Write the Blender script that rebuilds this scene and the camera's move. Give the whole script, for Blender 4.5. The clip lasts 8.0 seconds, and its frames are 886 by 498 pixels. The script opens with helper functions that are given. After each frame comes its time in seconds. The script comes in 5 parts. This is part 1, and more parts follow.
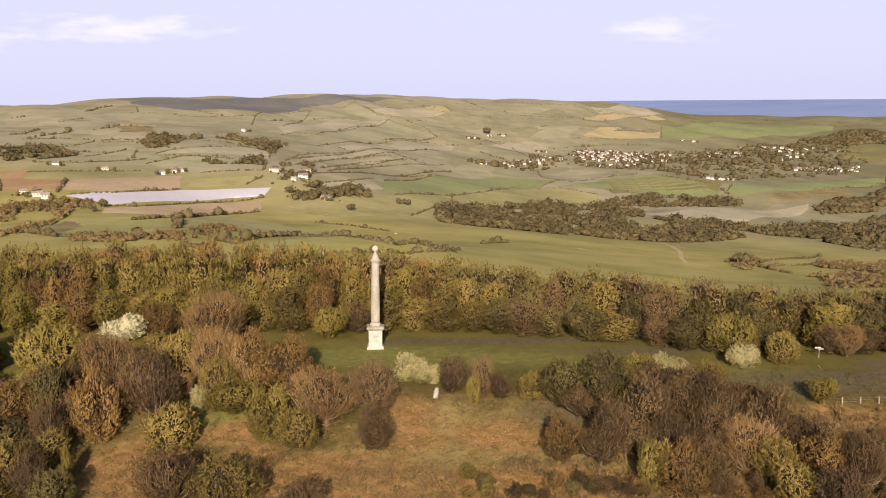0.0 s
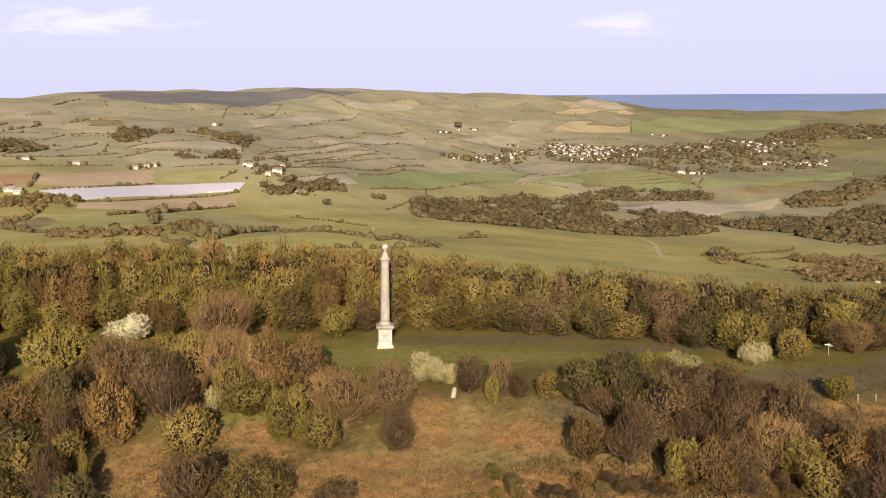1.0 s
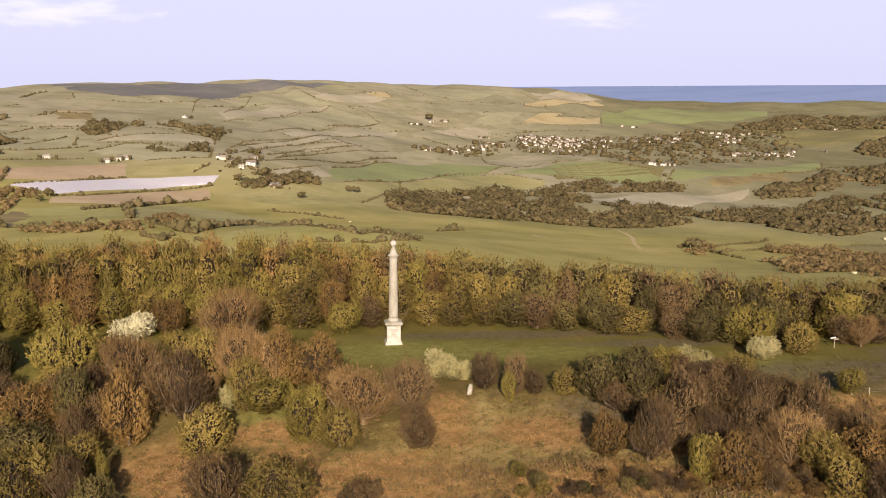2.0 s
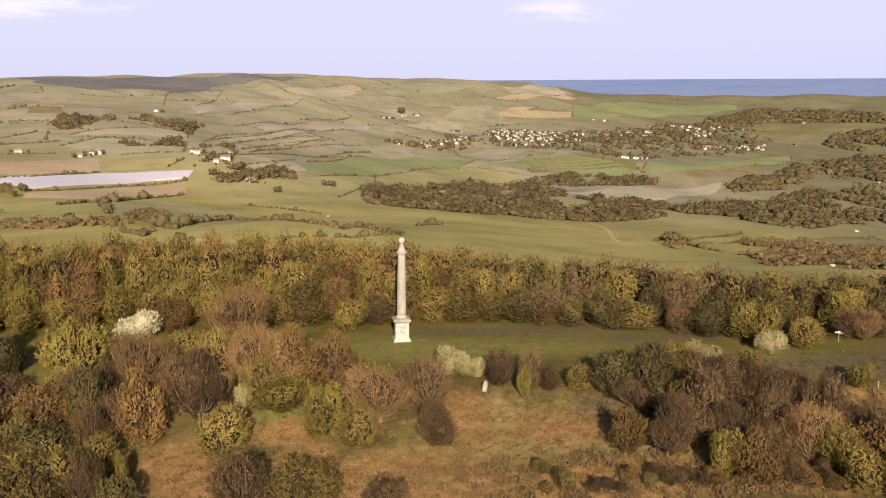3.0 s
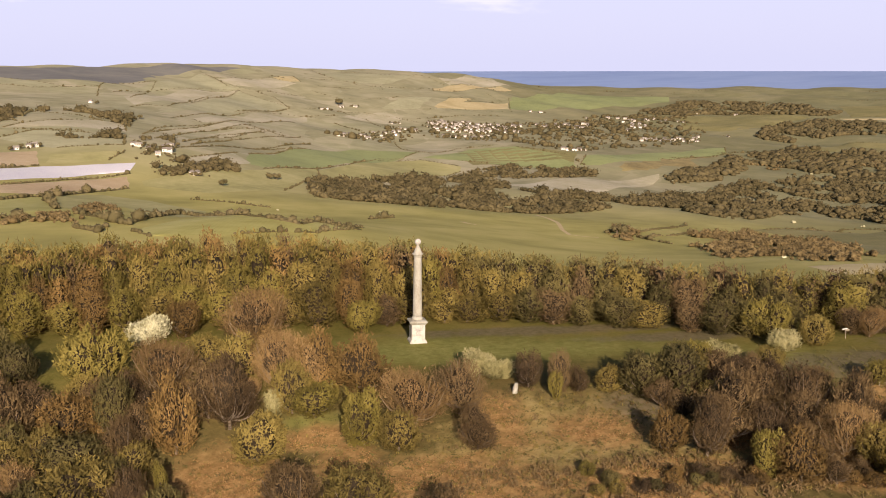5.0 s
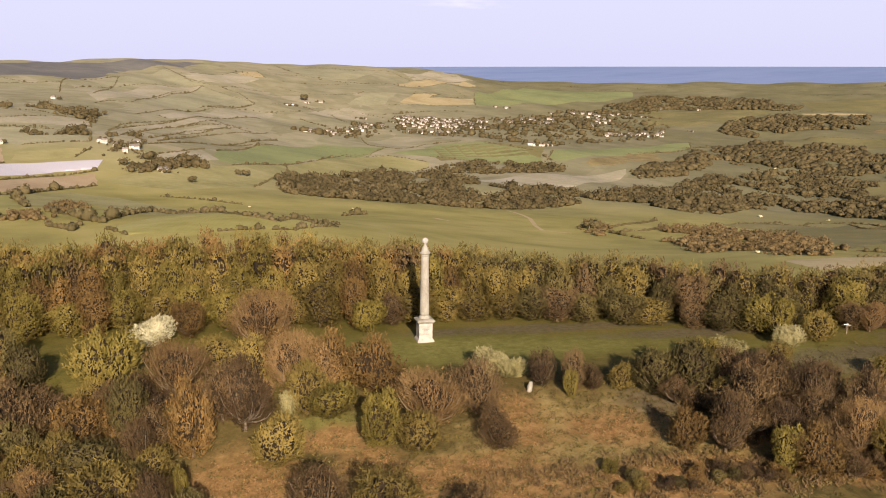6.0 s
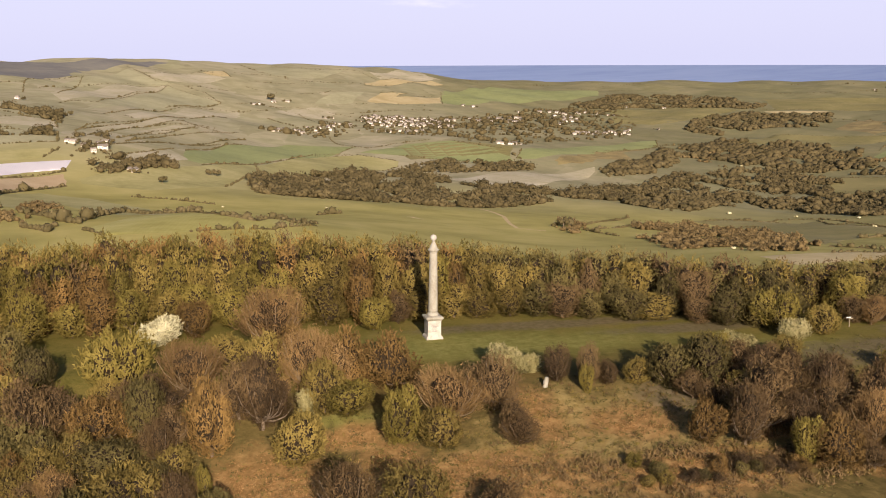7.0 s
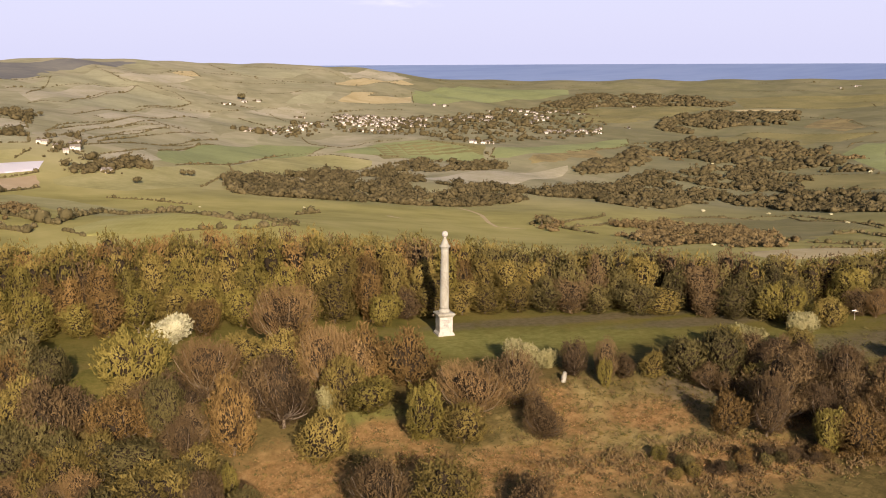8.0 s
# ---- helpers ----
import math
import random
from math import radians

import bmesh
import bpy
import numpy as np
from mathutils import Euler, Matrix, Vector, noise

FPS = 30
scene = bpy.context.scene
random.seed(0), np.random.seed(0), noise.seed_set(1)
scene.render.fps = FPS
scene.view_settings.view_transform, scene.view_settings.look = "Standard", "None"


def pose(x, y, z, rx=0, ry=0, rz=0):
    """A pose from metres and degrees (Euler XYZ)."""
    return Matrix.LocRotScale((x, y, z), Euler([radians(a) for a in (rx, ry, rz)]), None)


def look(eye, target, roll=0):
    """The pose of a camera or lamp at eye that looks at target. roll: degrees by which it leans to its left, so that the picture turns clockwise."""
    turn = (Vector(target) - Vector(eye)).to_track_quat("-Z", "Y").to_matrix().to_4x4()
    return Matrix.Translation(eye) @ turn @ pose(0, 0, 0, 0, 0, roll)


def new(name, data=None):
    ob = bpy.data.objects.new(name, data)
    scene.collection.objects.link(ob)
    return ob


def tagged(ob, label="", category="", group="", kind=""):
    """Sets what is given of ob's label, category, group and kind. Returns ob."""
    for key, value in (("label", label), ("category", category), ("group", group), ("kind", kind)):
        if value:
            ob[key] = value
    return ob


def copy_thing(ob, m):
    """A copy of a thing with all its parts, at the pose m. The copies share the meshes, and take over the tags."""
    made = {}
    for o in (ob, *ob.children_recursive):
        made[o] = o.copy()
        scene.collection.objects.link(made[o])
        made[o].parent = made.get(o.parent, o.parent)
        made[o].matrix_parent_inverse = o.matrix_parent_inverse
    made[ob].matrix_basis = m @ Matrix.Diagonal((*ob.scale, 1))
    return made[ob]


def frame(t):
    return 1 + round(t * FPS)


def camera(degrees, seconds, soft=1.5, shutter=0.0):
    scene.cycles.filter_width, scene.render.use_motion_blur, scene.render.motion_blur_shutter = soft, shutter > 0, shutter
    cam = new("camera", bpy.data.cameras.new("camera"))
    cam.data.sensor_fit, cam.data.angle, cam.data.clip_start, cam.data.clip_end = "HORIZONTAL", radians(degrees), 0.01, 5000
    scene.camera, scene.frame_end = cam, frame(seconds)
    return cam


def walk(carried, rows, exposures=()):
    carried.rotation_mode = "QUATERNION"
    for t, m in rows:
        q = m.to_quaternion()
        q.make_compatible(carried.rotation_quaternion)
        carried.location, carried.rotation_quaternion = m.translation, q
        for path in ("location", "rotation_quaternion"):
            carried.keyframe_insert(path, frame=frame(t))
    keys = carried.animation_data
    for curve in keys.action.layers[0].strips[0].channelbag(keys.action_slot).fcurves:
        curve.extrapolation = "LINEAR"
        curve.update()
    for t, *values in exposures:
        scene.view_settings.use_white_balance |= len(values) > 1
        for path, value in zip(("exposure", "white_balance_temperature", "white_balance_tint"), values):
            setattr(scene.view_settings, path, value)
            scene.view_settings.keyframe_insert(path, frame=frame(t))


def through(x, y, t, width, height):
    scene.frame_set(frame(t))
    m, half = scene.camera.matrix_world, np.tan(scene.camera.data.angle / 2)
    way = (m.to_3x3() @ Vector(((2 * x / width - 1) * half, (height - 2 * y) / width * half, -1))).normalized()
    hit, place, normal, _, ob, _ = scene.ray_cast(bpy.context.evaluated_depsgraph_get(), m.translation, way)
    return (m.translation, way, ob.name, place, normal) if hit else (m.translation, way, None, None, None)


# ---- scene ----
cam = camera(45.1, 8.0, soft=0.95)
PATH = [
    (0, (3.328, -3.962, 52.403), (3.303, -1.983, 52.115), -0.5),
    (0.5, (-1.009, -3.379, 52.769), (-1.004, -1.401, 52.476), -0.4),
    (1, (-5.245, -2.846, 53.239), (-5.211, -0.868, 52.939), -0.4),
    (1.5, (-9.412, -2.441, 53.726), (-9.348, -0.465, 53.418), -0.4),
    (3, (-21.254, -1.789, 54.907), (-21.105, 0.178, 54.579), -0.4),
    (3.5, (-25.22, -1.354, 55.326), (-25.043, 0.61, 54.993), -0.3),
    (4, (-29.381, -0.728, 55.882), (-29.176, 1.232, 55.543), -0.3),
    (4.5, (-33.758, -0.005, 56.424), (-33.519, 1.951, 56.082), -0.2),
    (6, (-46.998, 2.374, 57.684), (-46.656, 4.312, 57.33), -0.1),
    (6.5, (-51.356, 3.231, 57.535), (-50.982, 5.163, 57.178), -0.1),
    (7, (-55.61, 4.154, 57.225), (-55.204, 6.08, 56.869), -0.2),
    (7.5, (-59.777, 5.061, 56.864), (-59.343, 6.981, 56.508), -0.3),
    (8, (-63.95, 6.043, 56.608), (-63.488, 7.956, 56.251), -0.3),
]
EXPOSURE = 0.5
walk(cam, [(t, look(eye, target, roll)) for t, eye, target, roll in PATH], [(0.0, EXPOSURE, 6500, 17), (8.0, EXPOSURE, 6500, 17)])

# ---- world, sun, exposure ----
SUN_AZ, SUN_EL = 180.0, 18.8   # degrees from +y towards +x of where the sun stands, and its height
world = bpy.data.worlds.new("world")
scene.world = world
world.use_nodes = True


def node(tree, kind, operation=None, data_type=None, blend_type=None, vector_type=None, interpolation_type=None, **sets):
    n = tree.nodes.new(kind)
    if operation:
        n.operation = operation
    if data_type:
        n.data_type = data_type
    if blend_type:
        n.blend_type = blend_type
    if vector_type:
        n.vector_type = vector_type
    if interpolation_type:
        n.interpolation_type = interpolation_type
    for key, value in sets.items():
        n.inputs[key].default_value = value
    return n


def build_world():
    t = world.node_tree
    bg = t.nodes["Background"]
    sky = node(t, "ShaderNodeTexSky")
    sky.sky_type, sky.sun_disc = "NISHITA", False
    sky.sun_elevation, sky.sun_rotation = radians(SUN_EL), radians(SUN_AZ)
    sky.air_density, sky.dust_density, sky.ozone_density = 1.0, 1.5, 1.0
    level = node(t, "ShaderNodeVectorMath", operation="SCALE")
    level.inputs["Scale"].default_value = SKY_LEVEL
    t.links.new(sky.outputs["Color"], level.inputs[0])
    # thin high veil: pale lavender over the whole dome, with a few streaks of cloud
    coord = node(t, "ShaderNodeTexCoord")
    puff = node(t, "ShaderNodeTexNoise", Scale=26.0, Detail=5.0, Roughness=0.55)
    flat = node(t, "ShaderNodeVectorMath", operation="MULTIPLY")
    flat.inputs[1].default_value = (1, 1, 4)
    t.links.new(coord.outputs["Generated"], flat.inputs[0])
    t.links.new(flat.outputs["Vector"], puff.inputs["Vector"])
    total = None
    for az, el, wide, high, amount in CLOUDS:
        a, e = radians(az), radians(el)
        place = node(t, "ShaderNodeMapping", vector_type="TEXTURE")
        place.inputs["Location"].default_value = (math.sin(a) * math.cos(e), math.cos(a) * math.cos(e), math.sin(e))
        place.inputs["Rotation"].default_value = (0, 0, -a)
        place.inputs["Scale"].default_value = (math.sin(radians(wide)), 1.0, math.sin(radians(high)))
        t.links.new(coord.outputs["Generated"], place.inputs["Vector"])
        far = node(t, "ShaderNodeVectorMath", operation="LENGTH")
        t.links.new(place.outputs["Vector"], far.inputs[0])
        edge = node(t, "ShaderNodeMath", operation="MULTIPLY_ADD")
        t.links.new(puff.outputs["Fac"], edge.inputs[0])
        edge.inputs[1].default_value = 2.6
        t.links.new(far.outputs["Value"], edge.inputs[2])
        ramp = node(t, "ShaderNodeMapRange", interpolation_type="SMOOTHSTEP")
        ramp.inputs["From Min"].default_value, ramp.inputs["From Max"].default_value = 2.4, 1.2
        ramp.inputs["To Max"].default_value = amount
        t.links.new(edge.outputs["Value"], ramp.inputs["Value"])
        if total is None:
            total = ramp.outputs["Result"]
        else:
            plus = node(t, "ShaderNodeMath", operation="MAXIMUM")
            t.links.new(total, plus.inputs[0])
            t.links.new(ramp.outputs["Result"], plus.inputs[1])
            total = plus.outputs["Value"]
    veil = node(t, "ShaderNodeMix", data_type="RGBA")
    height = node(t, "ShaderNodeSeparateXYZ")
    t.links.new(coord.outputs["Generated"], height.inputs["Vector"])
    thin = node(t, "ShaderNodeMapRange", interpolation_type="SMOOTHSTEP")
    thin.inputs["From Min"].default_value, thin.inputs["From Max"].default_value = 0.085, 0.22
    thin.inputs["To Min"].default_value, thin.inputs["To Max"].default_value = 0.85, 0.0
    t.links.new(height.outputs["Z"], thin.inputs["Value"])
    t.links.new(thin.outputs["Result"], veil.inputs["Factor"])
    veil.inputs["B"].default_value = (*VEIL, 1)
    t.links.new(level.outputs["Vector"], veil.inputs["A"])
    clouds = node(t, "ShaderNodeMix", data_type="RGBA")
    clouds.inputs["B"].default_value = (*CLOUD, 1)
    t.links.new(total, clouds.inputs["Factor"])
    t.links.new(veil.outputs["Result"], clouds.inputs["A"])
    t.links.new(clouds.outputs["Result"], bg.inputs["Color"])
    bg.inputs["Strength"].default_value = 1.0


SKY_LEVEL = 0.05
# azimuth, height, half width, half height (degrees), strength
CLOUDS = [(-17.4, 3.4, 5.5, 0.8, 0.75), (10.6, 3.2, 3.2, 0.6, 0.6), (-25, 2.7, 4.0, 0.9, 0.5), (-60, 7, 14, 2.0, 0.5), (75, 8, 16, 2.2, 0.5), (150, 10, 20, 3.0, 0.5), (-130, 9, 18, 2.5, 0.5)]
VEIL = (0.575, 0.595, 0.775)
CLOUD = (0.74, 0.725, 0.77)
build_world()

lamp = bpy.data.lights.new("sun", "SUN")
lamp.energy, lamp.angle, lamp.color = 5.0, radians(0.6), (1.0, 0.83, 0.62)
sun = new("sun", lamp)
_a, _e = radians(SUN_AZ), radians(SUN_EL)
sun.matrix_world = look((0, 0, 300), (-math.sin(_a) * math.cos(_e) * 100, -math.cos(_a) * math.cos(_e) * 100, 300 - math.sin(_e) * 100))

# ---- materials ----
def surface(name, colours, scale=1.0, rough=0.9, bump=0.0, island=0.0, thing=0.0, stretch=(1, 1, 1), rows=None, fine=9.0, through=0.0):
    """Two scales of noise over a ramp of colours; island, thing: how far each leaf or each object differs; rows: (spacing, strength, turn)."""
    m = bpy.data.materials.new(name)
    m.use_nodes = True
    t = m.node_tree
    bsdf = t.nodes["Principled BSDF"]
    bsdf.inputs["Roughness"].default_value = rough
    bsdf.inputs["Specular IOR Level"].default_value = 0.25
    geo = node(t, "ShaderNodeNewGeometry")
    place = node(t, "ShaderNodeMapping")
    place.inputs["Scale"].default_value = stretch
    t.links.new(geo.outputs["Position"], place.inputs["Vector"])
    broad = node(t, "ShaderNodeTexNoise", Scale=scale, Detail=4.0, Roughness=0.6, Distortion=0.4)
    grain = node(t, "ShaderNodeTexNoise", Scale=scale * fine, Detail=3.0, Roughness=0.65)
    for n in (broad, grain):
        t.links.new(place.outputs["Vector"], n.inputs["Vector"])
    value = node(t, "ShaderNodeMath", operation="MULTIPLY_ADD")
    t.links.new(grain.outputs["Fac"], value.inputs[0])
    value.inputs[1].default_value = 0.5
    t.links.new(broad.outputs["Fac"], value.inputs[2])
    out = value.outputs["Value"]
    less = node(t, "ShaderNodeMath", operation="SUBTRACT")
    t.links.new(out, less.inputs[0])
    less.inputs[1].default_value = 0.25
    out = less.outputs["Value"]

    def add(src, amount):
        k = node(t, "ShaderNodeMath", operation="MULTIPLY_ADD")
        t.links.new(src, k.inputs[0])
        k.inputs[1].default_value = amount
        s = node(t, "ShaderNodeMath", operation="SUBTRACT")
        t.links.new(out, s.inputs[0])
        s.inputs[1].default_value = amount / 2
        t.links.new(s.outputs["Value"], k.inputs[2])
        return k.outputs["Value"]

    if island:
        out = add(geo.outputs["Random Per Island"], island)
    if thing:
        out = add(node(t, "ShaderNodeObjectInfo").outputs["Random"], thing)
    if rows:
        turn = node(t, "ShaderNodeMapping")
        turn.inputs["Rotation"].default_value = (0, 0, radians(rows[2]))
        t.links.new(geo.outputs["Position"], turn.inputs["Vector"])
        wave = node(t, "ShaderNodeTexWave", Scale=6.2832 / 20 / rows[0] * 3.2, Distortion=1.5)
        t.links.new(turn.outputs["Vector"], wave.inputs["Vector"])
        out = add(wave.outputs["Fac"], rows[1])
    ramp = node(t, "ShaderNodeValToRGB")
    e = ramp.color_ramp.elements
    while len(e) < len(colours):
        e.new(0.5)
    for i, c in enumerate(colours):
        e[i].position = 0.25 + 0.5 * i / (len(colours) - 1)
        e[i].color = (*c, 1)
    t.links.new(out, ramp.inputs["Fac"])
    t.links.new(ramp.outputs["Color"], bsdf.inputs["Base Color"])
    if bump:
        b = node(t, "ShaderNodeBump", Strength=0.6, Distance=bump)
        t.links.new(grain.outputs["Fac"], b.inputs["Height"])
        t.links.new(b.outputs["Normal"], bsdf.inputs["Normal"])
    if through:
        glow = node(t, "ShaderNodeBsdfTranslucent")
        t.links.new(ramp.outputs["Color"], glow.inputs["Color"])
        both = node(t, "ShaderNodeMixShader")
        both.inputs["Fac"].default_value = through
        t.links.new(bsdf.outputs["BSDF"], both.inputs[1])
        t.links.new(glow.outputs["BSDF"], both.inputs[2])
        t.links.new(both.outputs["Shader"], t.nodes["Material Output"].inputs["Surface"])
    return m


def leaves(name, *colours, thing=0.5):
    return surface(name, colours, scale=0.09, rough=0.8, island=0.13, thing=thing, fine=24.0, through=0.06)


GRASS = surface("pasture_green", [(0.303, 0.282, 0.113), (0.409, 0.373, 0.163), (0.514, 0.462, 0.229)], scale=0.012, rows=(9, 0.04, 20))
PASTURE = surface("pasture_dull", [(0.313, 0.298, 0.179), (0.405, 0.381, 0.239), (0.495, 0.472, 0.298)], scale=0.010, rows=(12, 0.10, -35))
DARK_PASTURE = surface("damp_pasture", [(0.189, 0.174, 0.070), (0.264, 0.234, 0.096), (0.339, 0.294, 0.129)], scale=0.010, rows=(10, 0.12, 40))
LUSH = surface("young_crop", [(0.235, 0.260, 0.110), (0.295, 0.325, 0.139), (0.350, 0.380, 0.168)], scale=0.008, rows=(7, 0.15, 60))
YELLOW = surface("yellow_pasture", [(0.319, 0.294, 0.085), (0.413, 0.382, 0.129), (0.495, 0.459, 0.188)], scale=0.012, rows=(9, 0.04, 10))
STRAW = surface("dry_pasture", [(0.358, 0.329, 0.209), (0.482, 0.434, 0.303), (0.581, 0.526, 0.416)], scale=0.012, rows=(9, 0.12, 75))
STUBBLE = surface("stubble", [(0.456, 0.363, 0.185), (0.552, 0.451, 0.247), (0.648, 0.550, 0.334)], scale=0.012, rows=(8, 0.15, 80))
SOIL = surface("red_soil", [(0.360, 0.220, 0.105), (0.456, 0.289, 0.149), (0.540, 0.372, 0.208)], scale=0.012, rows=(6, 0.2, 5))
PLOUGH = surface("ploughed_soil", [(0.450, 0.329, 0.204), (0.550, 0.416, 0.262), (0.625, 0.502, 0.335)], scale=0.012, rows=(6, 0.2, 5))
SHEETING = surface("crop_sheeting", [(0.72, 0.68, 0.78), (0.82, 0.78, 0.86), (0.88, 0.85, 0.9)], scale=0.03, rough=0.5, rows=(5, 0.5, 3))
SCRUB = surface("rough_grazing", [(0.180, 0.149, 0.072), (0.300, 0.236, 0.108), (0.405, 0.333, 0.144)], scale=0.03)
# moor tone with a cloud's shadow over the hill put into its colour
SHADED_MOOR = surface("shaded_moor", [(0.158, 0.155, 0.158), (0.205, 0.199, 0.196), (0.271, 0.260, 0.226)], scale=0.004)
TRACK = surface("worn_track", [(0.465, 0.372, 0.192), (0.589, 0.465, 0.256), (0.698, 0.558, 0.320)], scale=0.2)
WOODLAND = surface("woodland_leaf", [(0.076, 0.065, 0.030), (0.121, 0.099, 0.047), (0.164, 0.132, 0.065), (0.213, 0.174, 0.087)], scale=0.03, island=0.07, fine=6, through=0.3)
THORN = surface("thorn_scrub", [(0.134, 0.098, 0.044), (0.213, 0.155, 0.071), (0.302, 0.230, 0.115)], scale=0.03, island=0.16, fine=6, through=0.3)
HEDGE = surface("hedge_leaf", [(0.10, 0.085, 0.038), (0.165, 0.138, 0.065), (0.24, 0.195, 0.105)], scale=0.03, island=0.16, fine=6, through=0.3)
BARK = surface("bark", [(0.10, 0.075, 0.05), (0.18, 0.14, 0.10), (0.28, 0.23, 0.17)], scale=1.5, bump=0.02)
# near-black brown for crown interiors: the shade there is put into the colour
CROWN_SHADE = surface("twiggy_boughs", [(0.018, 0.013, 0.007), (0.032, 0.022, 0.012), (0.048, 0.034, 0.018)], scale=0.8, bump=0.1)
PALE_BARK = surface("pale_bark", [(0.16, 0.12, 0.075), (0.24, 0.18, 0.11), (0.33, 0.26, 0.17)], scale=1.5, bump=0.02)
LEAF = {
    "olive": leaves("leaf_olive", (0.101, 0.077, 0.020), (0.174, 0.131, 0.034), (0.257, 0.196, 0.053)),
    "brown": leaves("leaf_brown", (0.065, 0.042, 0.021), (0.116, 0.076, 0.034), (0.177, 0.119, 0.054)),
    "yellow": leaves("leaf_yellow_green", (0.108, 0.088, 0.020), (0.182, 0.147, 0.032), (0.262, 0.209, 0.053), thing=0.42),
    "dark": leaves("leaf_dark_green", (0.059, 0.049, 0.017), (0.109, 0.090, 0.030), (0.168, 0.137, 0.046)),
    "rust": leaves("leaf_rust", (0.104, 0.065, 0.020), (0.176, 0.109, 0.035), (0.259, 0.162, 0.054)),
    "blossom": leaves("blossom_white", (0.42, 0.39, 0.22), (0.58, 0.55, 0.36), (0.72, 0.69, 0.50), thing=0.1),
    "cream": leaves("blossom_cream", (0.216, 0.192, 0.078), (0.320, 0.288, 0.133), (0.416, 0.376, 0.203), thing=0.2),
    "grey": leaves("twig_grey_brown", (0.157, 0.099, 0.041), (0.255, 0.163, 0.068), (0.360, 0.235, 0.101)),
}
STONE = surface("weathered_limestone", [(0.253, 0.228, 0.176), (0.366, 0.350, 0.296), (0.464, 0.456, 0.400)], scale=0.5, bump=0.02, stretch=(1, 1, 0.5))
PALE_STONE = surface("bleached_limestone", [(0.328, 0.290, 0.246), (0.492, 0.465, 0.425), (0.590, 0.573, 0.544)], scale=0.9, bump=0.02)
WORN_LETTERS = surface("worn_lettering", [(0.20, 0.20, 0.20), (0.28, 0.28, 0.28), (0.40, 0.39, 0.38)], scale=2.5)
RENDER = surface("white_render", [(0.581, 0.521, 0.451), (0.669, 0.613, 0.558), (0.739, 0.689, 0.640)], scale=0.4, thing=0.5)
SLATE = surface("roof_slate", [(0.14, 0.12, 0.105), (0.22, 0.195, 0.175), (0.33, 0.295, 0.265)], scale=0.5, thing=0.5)
POST_WOOD = surface("grey_timber", [(0.22, 0.18, 0.13), (0.34, 0.29, 0.22), (0.45, 0.40, 0.33)], scale=3)
SIGN_WHITE = surface("sign_paint", [(0.7, 0.7, 0.68), (0.8, 0.8, 0.78)], scale=3, rough=0.5)
BRACKEN = surface("dead_bracken", [(0.167, 0.090, 0.033), (0.291, 0.162, 0.063), (0.429, 0.263, 0.114)], scale=0.25, island=0.8)
TUSSOCK = surface("rough_grass", [(0.058, 0.055, 0.016), (0.098, 0.088, 0.026), (0.145, 0.123, 0.045)], scale=0.2, island=0.35)


BRACKEN_PATCHES = [(-45, 154, 9, 11), (-31, 162, 5, 6), (-14, 148, 14, 9), (-5, 168, 5, 12), (11, 164, 9, 6), (14, 146, 16, 7), (68, 170, 12, 5), (32, 158, 6, 4), (-30, 146, 8, 7), (46, 146, 10, 5), (-51, 163, 9, 9), (-36, 171.5, 6, 4), (-20, 156, 12, 5), (19, 149, 12, 5), (9, 163, 6, 3)]
GREEN_PATCHES = [(-14, 208, 18, 9), (8, 204, 24, 7), (52, 189, 16, 9), (-30, 206, 10, 6), (-36, 177, 6, 3), (26, 151, 5, 4)]
GOLD_PATCHES = [(1.4, 171, 1.3, 7), (4, 162, 14, 14), (-14, 158, 9, 6), (-8, 160, 8, 8), (24, 158, 8, 6), (-22, 152, 10, 7)]
TRODDEN_PATCHES = [(14, 219, 30, 3.5), (45, 210, 20, 3.5), (72, 186, 22, 7), (95, 195, 16, 9), (22, 172, 7, 6)]


